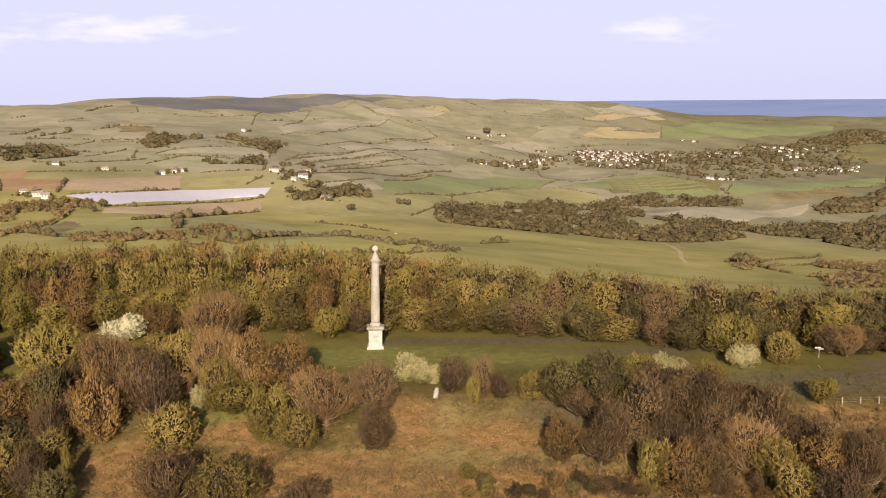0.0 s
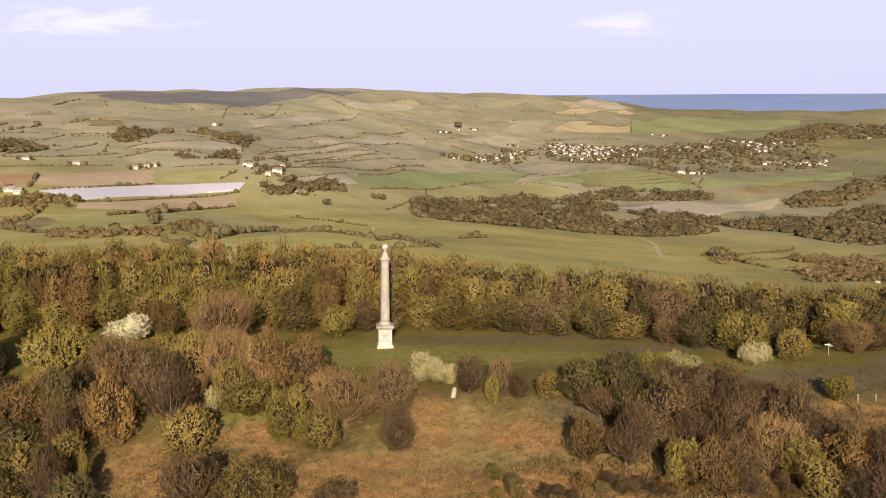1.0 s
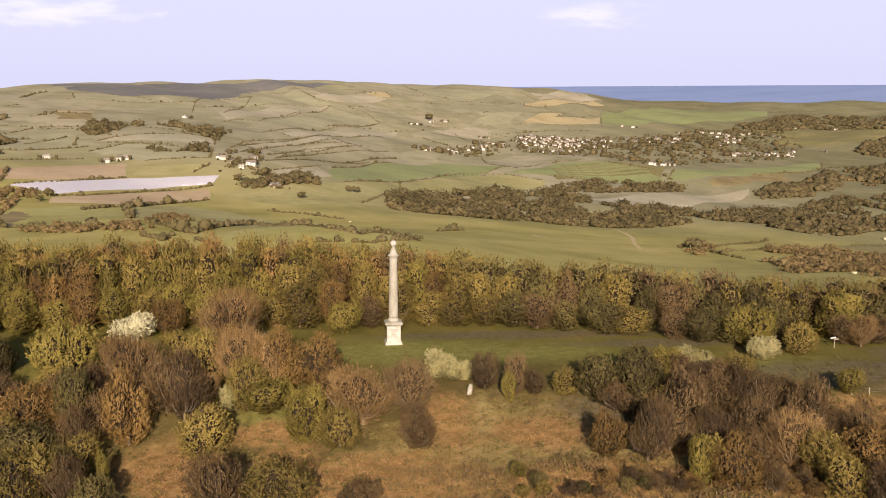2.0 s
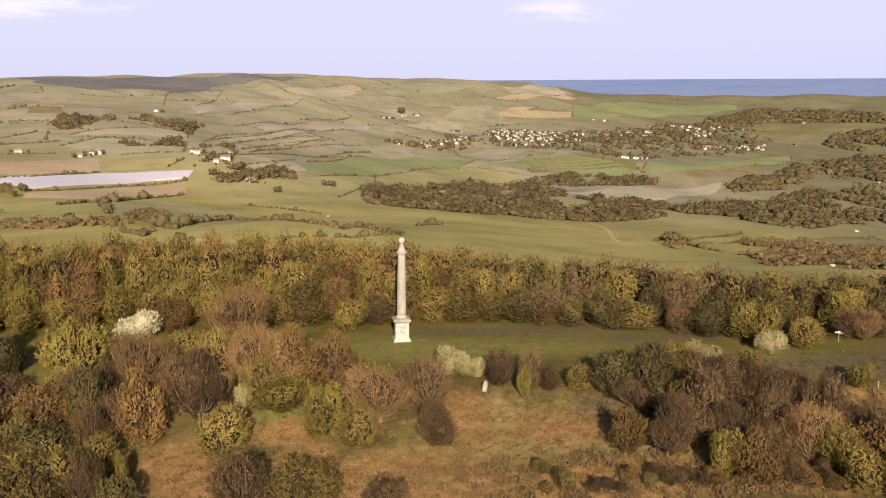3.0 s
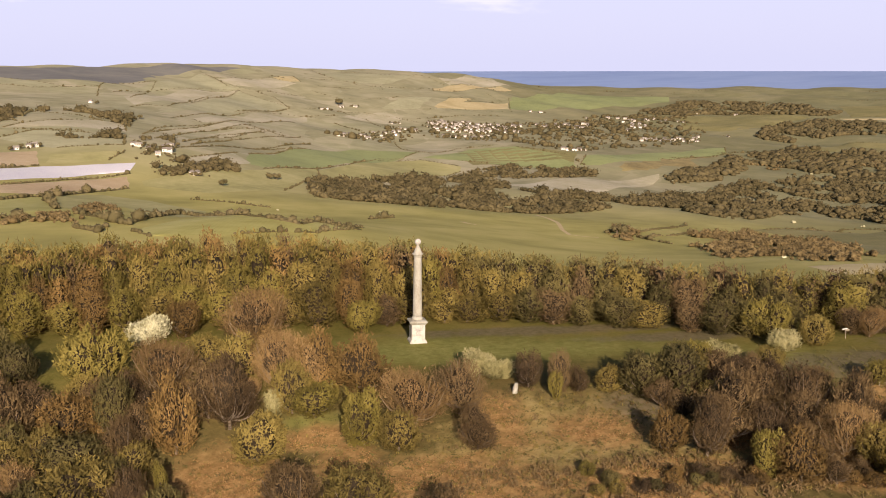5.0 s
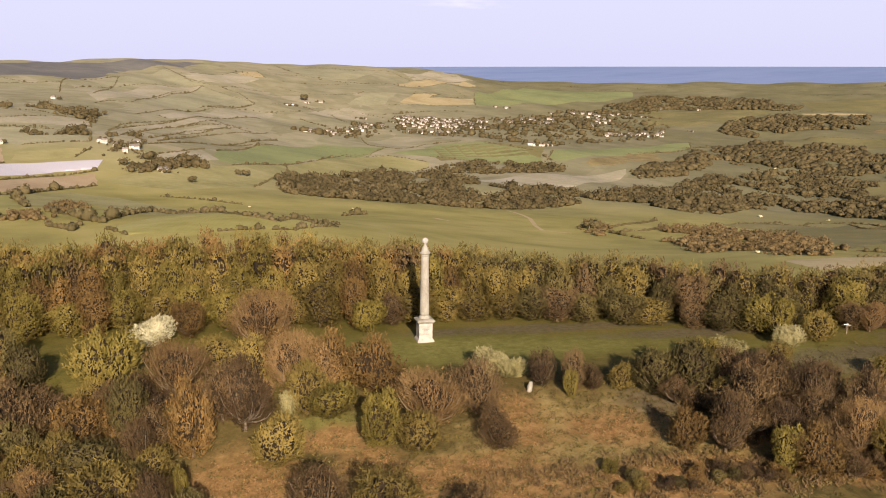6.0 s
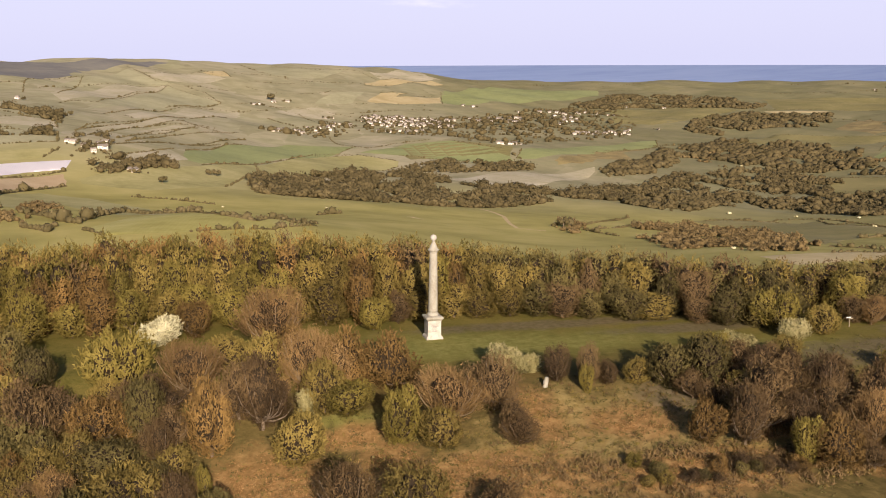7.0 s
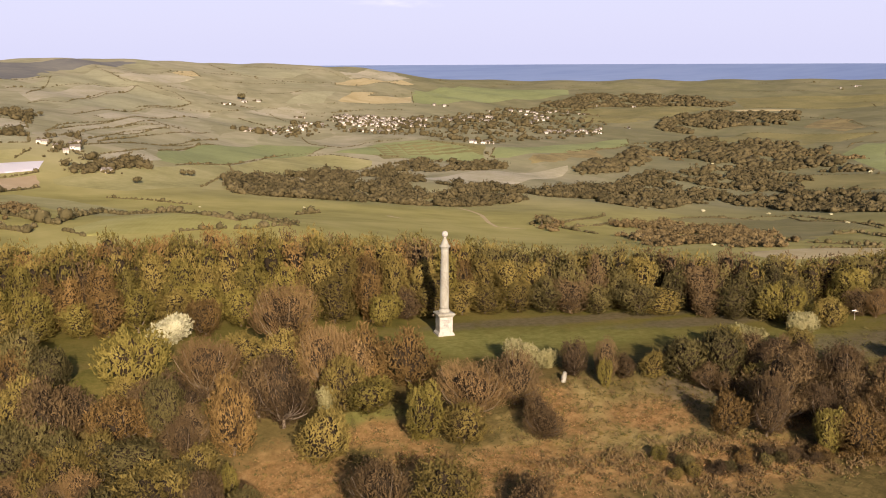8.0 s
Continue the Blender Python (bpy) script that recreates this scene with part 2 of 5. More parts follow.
def land_material():
    """Turf with worn and brown patches on the hill; a patchwork of old pastures beyond."""
    m = bpy.data.materials.new("land")
    m.use_nodes = True
    t = m.node_tree
    bsdf = t.nodes["Principled BSDF"]
    bsdf.inputs["Roughness"].default_value = 0.95
    bsdf.inputs["Specular IOR Level"].default_value = 0.1
    geo = node(t, "ShaderNodeNewGeometry")
    pos = geo.outputs["Position"]

    def ramp_of(src, colours, lo=0.3, hi=0.7):
        r = node(t, "ShaderNodeValToRGB")
        e = r.color_ramp.elements
        while len(e) < len(colours):
            e.new(0.5)
        for i, c in enumerate(colours):
            e[i].position, e[i].color = lo + (hi - lo) * i / (len(colours) - 1), (*c, 1)
        t.links.new(src, r.inputs["Fac"])
        return r.outputs["Color"]

    def noise_of(scale, detail=4.0, rough=0.6, distort=0.3):
        n = node(t, "ShaderNodeTexNoise", Scale=scale, Detail=detail, Roughness=rough, Distortion=distort)
        t.links.new(pos, n.inputs["Vector"])
        return n.outputs["Fac"]

    def mix(fac, a, b, mode="MIX"):
        x = node(t, "ShaderNodeMix", data_type="RGBA", blend_type=mode)
        if isinstance(fac, float):
            x.inputs["Factor"].default_value = fac
        else:
            t.links.new(fac, x.inputs["Factor"])
        t.links.new(a, x.inputs["A"])
        t.links.new(b, x.inputs["B"])
        return x.outputs["Result"]

    turf = ramp_of(noise_of(0.09, 5.0), [(0.098, 0.106, 0.019), (0.154, 0.148, 0.029), (0.203, 0.180, 0.043), (0.266, 0.200, 0.064)])
    worn = ramp_of(noise_of(1.2, 4.0), [(0.077, 0.057, 0.018), (0.144, 0.110, 0.041), (0.211, 0.157, 0.064)])
    dry = ramp_of(noise_of(0.11, 5.0), [(0.10, 0.078, 0.026), (0.145, 0.112, 0.038), (0.19, 0.14, 0.052)])
    apart = node(t, "ShaderNodeSeparateXYZ")
    t.links.new(pos, apart.inputs["Vector"])
    mown = node(t, "ShaderNodeMapRange")
    mown.inputs["From Min"].default_value, mown.inputs["From Max"].default_value = 184, 200
    t.links.new(apart.outputs["Y"], mown.inputs["Value"])
    near = mix(0.35, mix(mown.outputs["Result"], dry, turf), worn)
    rust = ramp_of(noise_of(0.45, 8.0, 0.75), [(0.159, 0.095, 0.037), (0.317, 0.193, 0.079), (0.476, 0.317, 0.139)])
    heathy = ramp_of(noise_of(0.33, 6.0, 0.7, 0.8), [(0.05, 0.042, 0.016), (0.085, 0.07, 0.026), (0.15, 0.115, 0.045), (0.22, 0.165, 0.07)], 0.32, 0.68)
    lower = node(t, "ShaderNodeMapRange")
    lower.inputs["From Min"].default_value, lower.inputs["From Max"].default_value = 186, 172
    lower.inputs["To Max"].default_value = 0.7
    t.links.new(apart.outputs["Y"], lower.inputs["Value"])
    near = mix(lower.outputs["Result"], near, heathy)
    rough_edge = noise_of(0.16, 5.0, 0.7)

    def blot(x, y, rx, ry, soft, amount):
        """Ragged patch of another cover, with its own outline."""
        p = node(t, "ShaderNodeMapping", vector_type="TEXTURE")
        p.inputs["Location"].default_value, p.inputs["Scale"].default_value = (x, y, 0), (rx, ry, 400)
        t.links.new(pos, p.inputs["Vector"])
        d = node(t, "ShaderNodeVectorMath", operation="LENGTH")
        t.links.new(p.outputs["Vector"], d.inputs[0])
        e = node(t, "ShaderNodeMath", operation="MULTIPLY_ADD")
        t.links.new(rough_edge, e.inputs[0])
        e.inputs[1].default_value = 2.0
        t.links.new(d.outputs["Value"], e.inputs[2])
        r = node(t, "ShaderNodeMapRange")
        r.inputs["From Min"].default_value, r.inputs["From Max"].default_value = 2.0 + soft, 2.0 - soft
        r.inputs["To Max"].default_value = amount
        t.links.new(e.outputs["Value"], r.inputs["Value"])
        return r.outputs["Result"]

    gold = ramp_of(noise_of(0.6, 8.0, 0.75), [(0.221, 0.163, 0.060), (0.351, 0.267, 0.106), (0.481, 0.377, 0.175)])
    green = ramp_of(noise_of(0.5, 8.0, 0.7), [(0.15, 0.155, 0.04), (0.23, 0.225, 0.065), (0.31, 0.29, 0.10)])
    for x, y, rx, ry in GREEN_PATCHES:
        near = mix(blot(x, y, rx, ry, 0.5, 0.8), near, green)
    for x, y, rx, ry in GOLD_PATCHES:
        near = mix(blot(x, y, rx, ry, 0.45, 0.75), near, gold)
    for x, y, rx, ry in BRACKEN_PATCHES:
        near = mix(blot(x, y, rx, ry, 0.35, 0.9), near, rust)
    trodden = ramp_of(noise_of(0.8, 5.0), [(0.115, 0.088, 0.056), (0.158, 0.128, 0.084), (0.202, 0.166, 0.113)])
    for x, y, rx, ry in TRODDEN_PATCHES:
        near = mix(blot(x, y, rx, ry, 0.3, 0.7), near, trodden)
    cells = node(t, "ShaderNodeTexVoronoi", Scale=0.0065, Randomness=0.9)
    cells.distance = "MINKOWSKI"
    t.links.new(pos, cells.inputs["Vector"])
    split = node(t, "ShaderNodeSeparateColor")
    t.links.new(cells.outputs["Color"], split.inputs["Color"])
    # far pasture tones, with the blue of distant haze mixed into their colours
    patch = ramp_of(split.outputs["Red"], [(0.267, 0.266, 0.179), (0.356, 0.343, 0.237), (0.472, 0.433, 0.339), (0.330, 0.336, 0.222)], 0.1, 0.9)
    mottled = ramp_of(noise_of(0.02, 5.0), [(0.278, 0.252, 0.137), (0.420, 0.374, 0.217), (0.559, 0.482, 0.321)])
    far = mix(0.5, patch, mottled)
    split2 = node(t, "ShaderNodeSeparateXYZ")
    t.links.new(pos, split2.inputs["Vector"])
    # bright sheep pasture on the near slopes of the valley
    lea = ramp_of(noise_of(0.013, 5.0), [(0.314, 0.285, 0.098), (0.430, 0.382, 0.133), (0.539, 0.471, 0.188)])
    reach = node(t, "ShaderNodeMapRange")
    reach.inputs["From Min"].default_value, reach.inputs["From Max"].default_value = 1500, 1050
    t.links.new(split2.outputs["Y"], reach.inputs["Value"])
    far = mix(reach.outputs["Result"], far, lea)
    # darker pasture on the low ground towards the coast
    dark_cover = ramp_of(noise_of(0.012, 5.0), [(0.121, 0.120, 0.054), (0.179, 0.172, 0.079), (0.248, 0.228, 0.112)])
    east = node(t, "ShaderNodeMapRange")
    east.inputs["From Min"].default_value, east.inputs["From Max"].default_value = 250, 900
    east.inputs["To Max"].default_value = 0.7
    t.links.new(split2.outputs["X"], east.inputs["Value"])
    far = mix(east.outputs["Result"], far, dark_cover)
    away = node(t, "ShaderNodeMapRange")
    away.inputs["From Min"].default_value, away.inputs["From Max"].default_value = 260, 420
    t.links.new(split2.outputs["Y"], away.inputs["Value"])
    t.links.new(mix(away.outputs["Result"], near, far), bsdf.inputs["Base Color"])
    b = node(t, "ShaderNodeBump", Strength=0.5, Distance=0.25)
    t.links.new(noise_of(1.5, 4.0), b.inputs["Height"])
    t.links.new(b.outputs["Normal"], bsdf.inputs["Normal"])
    return m


LAND = land_material()
SEA = surface("sea", [(0.239, 0.316, 0.627), (0.295, 0.380, 0.692), (0.349, 0.430, 0.735)], scale=0.002, rough=0.22, stretch=(0.3, 1, 1))

# ---- building helpers ----
def part(name, bm, material, parent=None, label=""):
    """One mesh object from a bmesh, under a thing or a part."""
    me = bpy.data.meshes.new(name)
    bm.to_mesh(me)
    bm.free()
    me.materials.append(material)
    ob = new(name, me)
    if parent is not None:
        ob.parent = parent
    return tagged(ob, label)


def raw(name, verts, faces, material, parent=None, label="", smooth=False):
    """One mesh object from arrays of corners and faces."""
    me = bpy.data.meshes.new(name)
    verts, faces = np.asarray(verts, np.float32), np.asarray(faces, np.int32)
    n, k = faces.shape
    me.vertices.add(len(verts))
    me.vertices.foreach_set("co", verts.ravel())
    me.loops.add(n * k)
    me.loops.foreach_set("vertex_index", faces.ravel())
    me.polygons.add(n)
    me.polygons.foreach_set("loop_start", np.arange(0, n * k, k, dtype=np.int32))
    if smooth:
        me.polygons.foreach_set("use_smooth", np.ones(n, bool))
    me.update(calc_edges=True)
    me.materials.append(material)
    ob = new(name, me)
    if parent is not None:
        ob.parent = parent
    return tagged(ob, label)


def inside(poly, x, y):
    x, y = np.asarray(x, float), np.asarray(y, float)
    hit = np.zeros(x.shape, bool)
    for (x1, y1), (x2, y2) in zip(poly, poly[1:] + poly[:1]):
        if y1 != y2:
            hit ^= ((y1 > y) != (y2 > y)) & (x < (x2 - x1) * (y - y1) / (y2 - y1) + x1)
    return hit


def scatter(poly, gap, rng):
    """Uneven places about gap apart inside a plan outline."""
    xs, ys = [p[0] for p in poly], [p[1] for p in poly]
    gx, gy = np.meshgrid(np.arange(min(xs), max(xs) + gap, gap), np.arange(min(ys), max(ys) + gap, gap * 0.87))
    gx = gx + (np.arange(gx.shape[0]) % 2)[:, None] * gap / 2
    gx = gx + rng.uniform(-0.38, 0.38, gx.shape) * gap
    gy = gy + rng.uniform(-0.38, 0.38, gy.shape) * gap
    keep = inside(poly, gx, gy)
    return gx[keep], gy[keep]


def box(bm, x0, x1, y0, y1, z0, z1):
    v = [bm.verts.new((x, y, z)) for z in (z0, z1) for x, y in ((x0, y0), (x1, y0), (x1, y1), (x0, y1))]
    for q in ((0, 3, 2, 1), (4, 5, 6, 7), (0, 1, 5, 4), (1, 2, 6, 5), (2, 3, 7, 6), (3, 0, 4, 7)):
        bm.faces.new([v[i] for i in q])


def lathe(bm, profile, seg=24, turn=0.0, square=False):
    """Turned or square form from (half width, height) pairs."""
    n = 4 if square else seg
    k = math.sqrt(2) if square else 1.0
    rings = []
    for r, z in profile:
        rings.append([bm.verts.new((r * k * math.cos(turn + 2 * math.pi * i / n), r * k * math.sin(turn + 2 * math.pi * i / n), z)) for i in range(n)])
    for a, b in zip(rings, rings[1:]):
        for i in range(n):
            f = bm.faces.new((a[i], a[(i + 1) % n], b[(i + 1) % n], b[i]))
            f.smooth = not square
    bm.faces.new(rings[-1])
    bm.faces.new(rings[0][::-1])


_t = (1 + 5 ** 0.5) / 2
ICO_V = np.array([(-1, _t, 0), (1, _t, 0), (-1, -_t, 0), (1, -_t, 0), (0, -1, _t), (0, 1, _t), (0, -1, -_t), (0, 1, -_t), (_t, 0, -1), (_t, 0, 1), (-_t, 0, -1), (-_t, 0, 1)]) / math.hypot(1, _t)
ICO_F = np.array([(0, 11, 5), (0, 5, 1), (0, 1, 7), (0, 7, 10), (0, 10, 11), (1, 5, 9), (5, 11, 4), (11, 10, 2), (10, 7, 6), (7, 1, 8), (3, 9, 4), (3, 4, 2), (3, 2, 6), (3, 6, 8), (3, 8, 9), (4, 9, 5), (2, 4, 11), (6, 2, 10), (8, 6, 7), (9, 8, 1)])


def unit(v):
    return v / np.maximum(np.linalg.norm(v, axis=-1, keepdims=True), 1e-9)


def strokes(centres, normals, up, length, width, rng, flat=0.7):
    """Fine upswept sprays: one slim triangle each, from a narrow foot to a point. Returns corners and triangles."""
    n = len(centres)
    nn = unit(normals + rng.normal(0, 0.3, (n, 3)))
    u = unit(up - nn * (up * nn).sum(1, keepdims=True) * flat)
    w = unit(np.cross(nn, u))
    k = rng.uniform(0.55, 1.45, (n, 1))
    ln = np.reshape(length, (-1, 1)) * k
    wd = np.reshape(width, (-1, 1)) * rng.uniform(0.7, 1.3, (n, 1))
    v = np.stack([centres + w * wd * 0.5, centres - w * wd * 0.5, centres + u * ln], 1).reshape(-1, 3)
    return v, np.arange(n * 3).reshape(-1, 3)


def clumps(name, x, y, radius, tall, material, rng, sprays=30, spray=0.34, sink=0.1, lift=0.0, boughs=1, extra=None):
    """A stand of bushy crowns as one mesh: rough boughs and leaf sprays on each."""
    n = len(x)
    z = ground_z(x, y)
    h = radius * tall
    size = np.stack([radius, radius, h], 1)
    c = np.stack([x, y, z + h * (1 - sink) + lift], 1)
    vs, fs, count = [], [], 0
    if extra is not None:
        vs.append(extra[0])
        fs.append(extra[1])
        count = len(extra[0])
    for k in range(boughs):
        if boughs > 1:
            d = unit(rng.normal(0, 1, (n, 3)) + np.array([0, -0.3, 0.1]))
            o, s = d * size * np.array([0.55, 0.55, 0.45]), rng.uniform(0.4, 0.64, (n, 1, 1))
            if k == 0:
                o, s = o * 0, np.full((n, 1, 1), 0.72)
        else:
            o, s = np.zeros((n, 3)), np.ones((n, 1, 1))
        core = ICO_V[None] * size[:, None] * s * rng.uniform(0.62, 1.15, (n, 12, 1)) + (c + o)[:, None]
        vs.append(core.reshape(-1, 3))
        fs.append((np.arange(n)[:, None, None] * 12 + ICO_F[None]).reshape(-1, 3) + count)
        count += n * 12
    d = unit(rng.normal(0, 1, (n, sprays, 3)) + np.array([0, -0.25, 0.45]))
    p = c[:, None] + d * size[:, None] * rng.uniform(0.6, 0.98, (n, sprays, 1))
    d = d.reshape(-1, 3)
    rr = np.repeat(radius * spray, sprays)
    v, f = strokes(p.reshape(-1, 3), d, unit(d * np.array([1.0, 1.0, 0.5]) + np.array([0, 0, 0.4]) + rng.normal(0, 0.5, d.shape)), rr, rr * 0.9, rng, 0.85)
    fs.append(f + count)
    vs.append(v)
    return raw(name, np.concatenate(vs), np.concatenate(fs), material, smooth=True)

# ---- the lie of the land ----
HUB = (-30.0, 0.0)
LAND_R = [300, 450, 700, 900, 1150, 1400, 1750, 2200, 2700, 3300, 4000, 4500, 4950]
LAND_AZ = [-32, -20, -8, 4, 16, 28, 40]
LAND_Z = [
    [-10, -32, -44, -50, -46, -34, -14, 6, 26, 22, 0, -25, -60],
    [-10, -32, -42, -48, -45, -34, -14, 8, 34, 28, 0, -25, -60],
    [-10, -34, -46, -64, -68, -49, -35, -21, 4, 52, 34, 0, -60],
    [-10, -36, -55, -74, -97, -107, -113, -104, -85, -17, 30, 0, -60],
    [-10, -40, -71, -93, -109, -122, -138, -125, -118, -104, -67, -56, -110],
    [-10, -38, -66, -93, -120, -147, -165, -152, -138, -112, -70, -50, -110],
    [-10, -38, -66, -90, -118, -140, -150, -135, -120, -95, -60, -42, -110],
]
# rounded rises: azimuth in degrees, distance, half width in degrees, half length, height
RISES = [(-2, 690, 5.0, 90, 8.0), (12, 2100, 4.5, 160, 12.0), (-12, 800, 4.0, 80, 5.0), (6, 1080, 5.0, 90, 6.0), (-3, 3400, 4.0, 500, 4.0), (17, 4450, 6.0, 300, 5.0), (-14, 2900, 5.0, 400, 8.0), (21.6, 4300, 3.0, 200, 11.0),
         (-10, 3450, 2.6, 450, -11.0), (-22.5, 2850, 2.5, 400, -8.0), (2, 3950, 2.5, 450, -7.0), (9.3, 4100, 2.8, 400, 12.0), (-17.5, 3130, 1.5, 300, 4.0)]


def cubic(xs, ys, x):
    """Smooth curve through ys (last axis) at xs."""
    xs, ys = np.asarray(xs, float), np.asarray(ys, float)
    d = np.gradient(ys, xs, axis=-1)
    x = np.clip(x, xs[0], xs[-1])
    i = np.clip(np.searchsorted(xs, x, side="right") - 1, 0, len(xs) - 2)
    h = xs[i + 1] - xs[i]
    t = (x - xs[i]) / h
    return ((2 * t**3 - 3 * t**2 + 1) * ys[..., i] + (t**3 - 2 * t**2 + t) * h * d[..., i]
            + (3 * t**2 - 2 * t**3) * ys[..., i + 1] + (t**3 - t**2) * h * d[..., i + 1])


def ease(a, b, x):
    t = np.clip((x - a) / (b - a), 0, 1)
    return t * t * (3 - 2 * t)


_RR = np.geomspace(300, 4950, 400)
_RADIAL = np.array([cubic(LAND_R, row, _RR) for row in LAND_Z])
_AA = np.linspace(-32, 40, 145)
_TABLE = np.array([cubic(LAND_AZ, _RADIAL[:, k], _AA) for k in range(len(_RR))])  # [r, az]


def ground_z(x, y):
    """Height of the ground; takes numbers or arrays."""
    x, y = np.asarray(x, float), np.asarray(y, float)
    dx, dy = x - HUB[0], y - HUB[1]
    r, az = np.hypot(dx, dy), np.degrees(np.arctan2(dx, dy))
    u = np.clip(np.log(np.maximum(r, 1) / 300) / math.log(4950 / 300) * 399, 0, 398.999)
    v = np.clip((az + 32) / 72 * 144, 0, 143.999)
    i, j = u.astype(int), v.astype(int)
    fu, fv = u - i, v - j
    far = ((_TABLE[i, j] * (1 - fu) + _TABLE[i + 1, j] * fu) * (1 - fv)
           + (_TABLE[i, j + 1] * (1 - fu) + _TABLE[i + 1, j + 1] * fu) * fv)
    for a, d, wa, wd, h in RISES:
        far = far + h * np.exp(-((az - a) / wa) ** 2 - ((r - d) / wd) ** 2)
    roll = np.sin(x / 61 + 1.3) * np.sin(y / 83) + 0.6 * np.sin(x / 47 + y / 69) + 0.7 * np.sin(x / 133 - 0.7) * np.sin(y / 119 + x / 400)
    far = far + roll * ease(450, 1200, r) * (2.2 + r * 0.0006)
    near = -0.125 * np.maximum(0, 190 - y) * ease(0, 1, (190 - y) / 25) - 0.10 * np.maximum(0, -x - 6) * ease(0, 1, (205 - y) / 35)
    near = near + 0.25 * roll * ease(2, 30, np.hypot(x + 13.7, y - 213.6))
    k = ease(262, 380, r)
    return near * (1 - k) + far * k

# ---- ground, sea ----
def build_ground():
    az = np.concatenate([np.arange(-180, -40, 5.0), np.arange(-40, 50, 0.3), np.arange(50, 180, 5.0)])
    rr = np.concatenate([[0.01, 30, 60, 85], np.arange(100, 340, 3.0), np.geomspace(341, 4950, 220)])
    A, R = np.meshgrid(np.radians(az), rr)
    X, Y = HUB[0] + R * np.sin(A), HUB[1] + R * np.cos(A)
    Z = ground_z(X, Y)
    n, m = R.shape
    idx = np.arange(n * m).reshape(n, m)
    nxt = np.roll(idx, -1, 1)
    f = np.stack([idx[:-1], nxt[:-1], nxt[1:], idx[1:]], -1).reshape(-1, 4)[:, ::-1]
    tagged(raw("ground", np.stack([X, Y, Z], -1).reshape(-1, 3), f, LAND, smooth=True), "rolling downland turf with worn brown patches and pastures", "ground", kind="structure")


build_ground()


def build_sea():
    az = np.radians(np.arange(-180, 181, 4.0))
    rr = [4150, 4300, 4500, 4700, 4960]
    zz = [-92, -76, -50, -23, 14]
    v = [(HUB[0] + r * math.sin(a), HUB[1] + r * math.cos(a), z) for r, z in zip(rr, zz) for a in az]
    m = len(az)
    f = [(k * m + i, (k + 1) * m + i, (k + 1) * m + i + 1, k * m + i + 1) for k in range(len(rr) - 1) for i in range(m - 1)]
    tagged(raw("sea", v, np.array(f)[:, ::-1], SEA, smooth=True), "calm hazy blue sea reaching to the horizon", "sea", kind="structure")


build_sea()

# ---- fields, hedges and woods of the valley ----
FIELD_LABEL = {"pasture_green": "green grazed pasture with faint mowing lines", "pasture_dull": "dull olive pasture", "damp_pasture": "dull darker green pasture on low ground", "young_crop": "bright green field of young crop",
               "yellow_pasture": "yellow-green pasture below the down", "dry_pasture": "dry straw-tinted pasture", "stubble": "pale straw-coloured stubble field",
               "red_soil": "bare orange-brown tilled field", "ploughed_soil": "pinkish brown ploughed field", "crop_sheeting": "field covered with white crop sheeting",
               "rough_grazing": "brown rough grazing with scrub", "shaded_moor": "moor on the far down with cloud shade painted in", "worn_track": "worn pale chalk track across the turf"}
far_rng = np.random.default_rng(5)


def ragged(outline, amount):
    """The outline with points between its corners, each side bowed and uneven."""
    out = []
    for (x1, y1), (x2, y2) in zip(outline, outline[1:] + outline[:1]):
        long = math.hypot(x2 - x1, y2 - y1)
        n = 5
        for k in range(n):
            t = k / n
            off = far_rng.normal(0, amount) * long * math.sin(math.pi * t) * 0.6
            out.append((x1 + (x2 - x1) * t - (y2 - y1) / long * off, y1 + (y2 - y1) * t + (x2 - x1) / long * off))
    return out


def field(material, outline, lift=0.0, hedged=0.25, name="field"):
    """A field that follows the ground inside its plan outline, with hedges along some of its sides."""
    bm = bmesh.new()
    edge = outline if material in (SHEETING, TRACK) else ragged(outline, 0.12 if material in (SHADED_MOOR, SCRUB) else 0.015)
    bm.faces.new([bm.verts.new((x, y, 0)) for x, y in edge])
    xs, ys = [p[0] for p in outline], [p[1] for p in outline]
    r = math.hypot(sum(xs) / len(xs) + 30, sum(ys) / len(ys))
    step = max(3.0, r * 0.012)
    for lo, hi, axis in ((min(xs), max(xs), 0), (min(ys), max(ys), 1)):
        for k in range(1, int((hi - lo) / step) + 1):
            co = [0, 0, 0]
            co[axis] = lo + k * step
            no = (1, 0, 0) if axis == 0 else (0, 1, 0)
            bmesh.ops.bisect_plane(bm, geom=bm.verts[:] + bm.edges[:] + bm.faces[:], plane_co=co, plane_no=no)
    for v in bm.verts:
        v.co.z = float(ground_z(v.co.x, v.co.y)) + (0.05 if v.is_boundary else lift + 0.15 + r * 0.0002)
    bmesh.ops.recalc_face_normals(bm, faces=bm.faces[:])
    if sum(f.normal.z for f in bm.faces) < 0:
        bmesh.ops.reverse_faces(bm, faces=bm.faces[:])
    for f in bm.faces:
        f.smooth = True
    ob = part(name, bm, material)
    tagged(ob, FIELD_LABEL[material.name], name, kind="structure")
    if hedged and material not in (SHEETING, PLOUGH, SHADED_MOOR, TRACK):
        for a, b in zip(outline, outline[1:] + outline[:1]):
            if far_rng.random() < hedged:
                hedge([a, b])


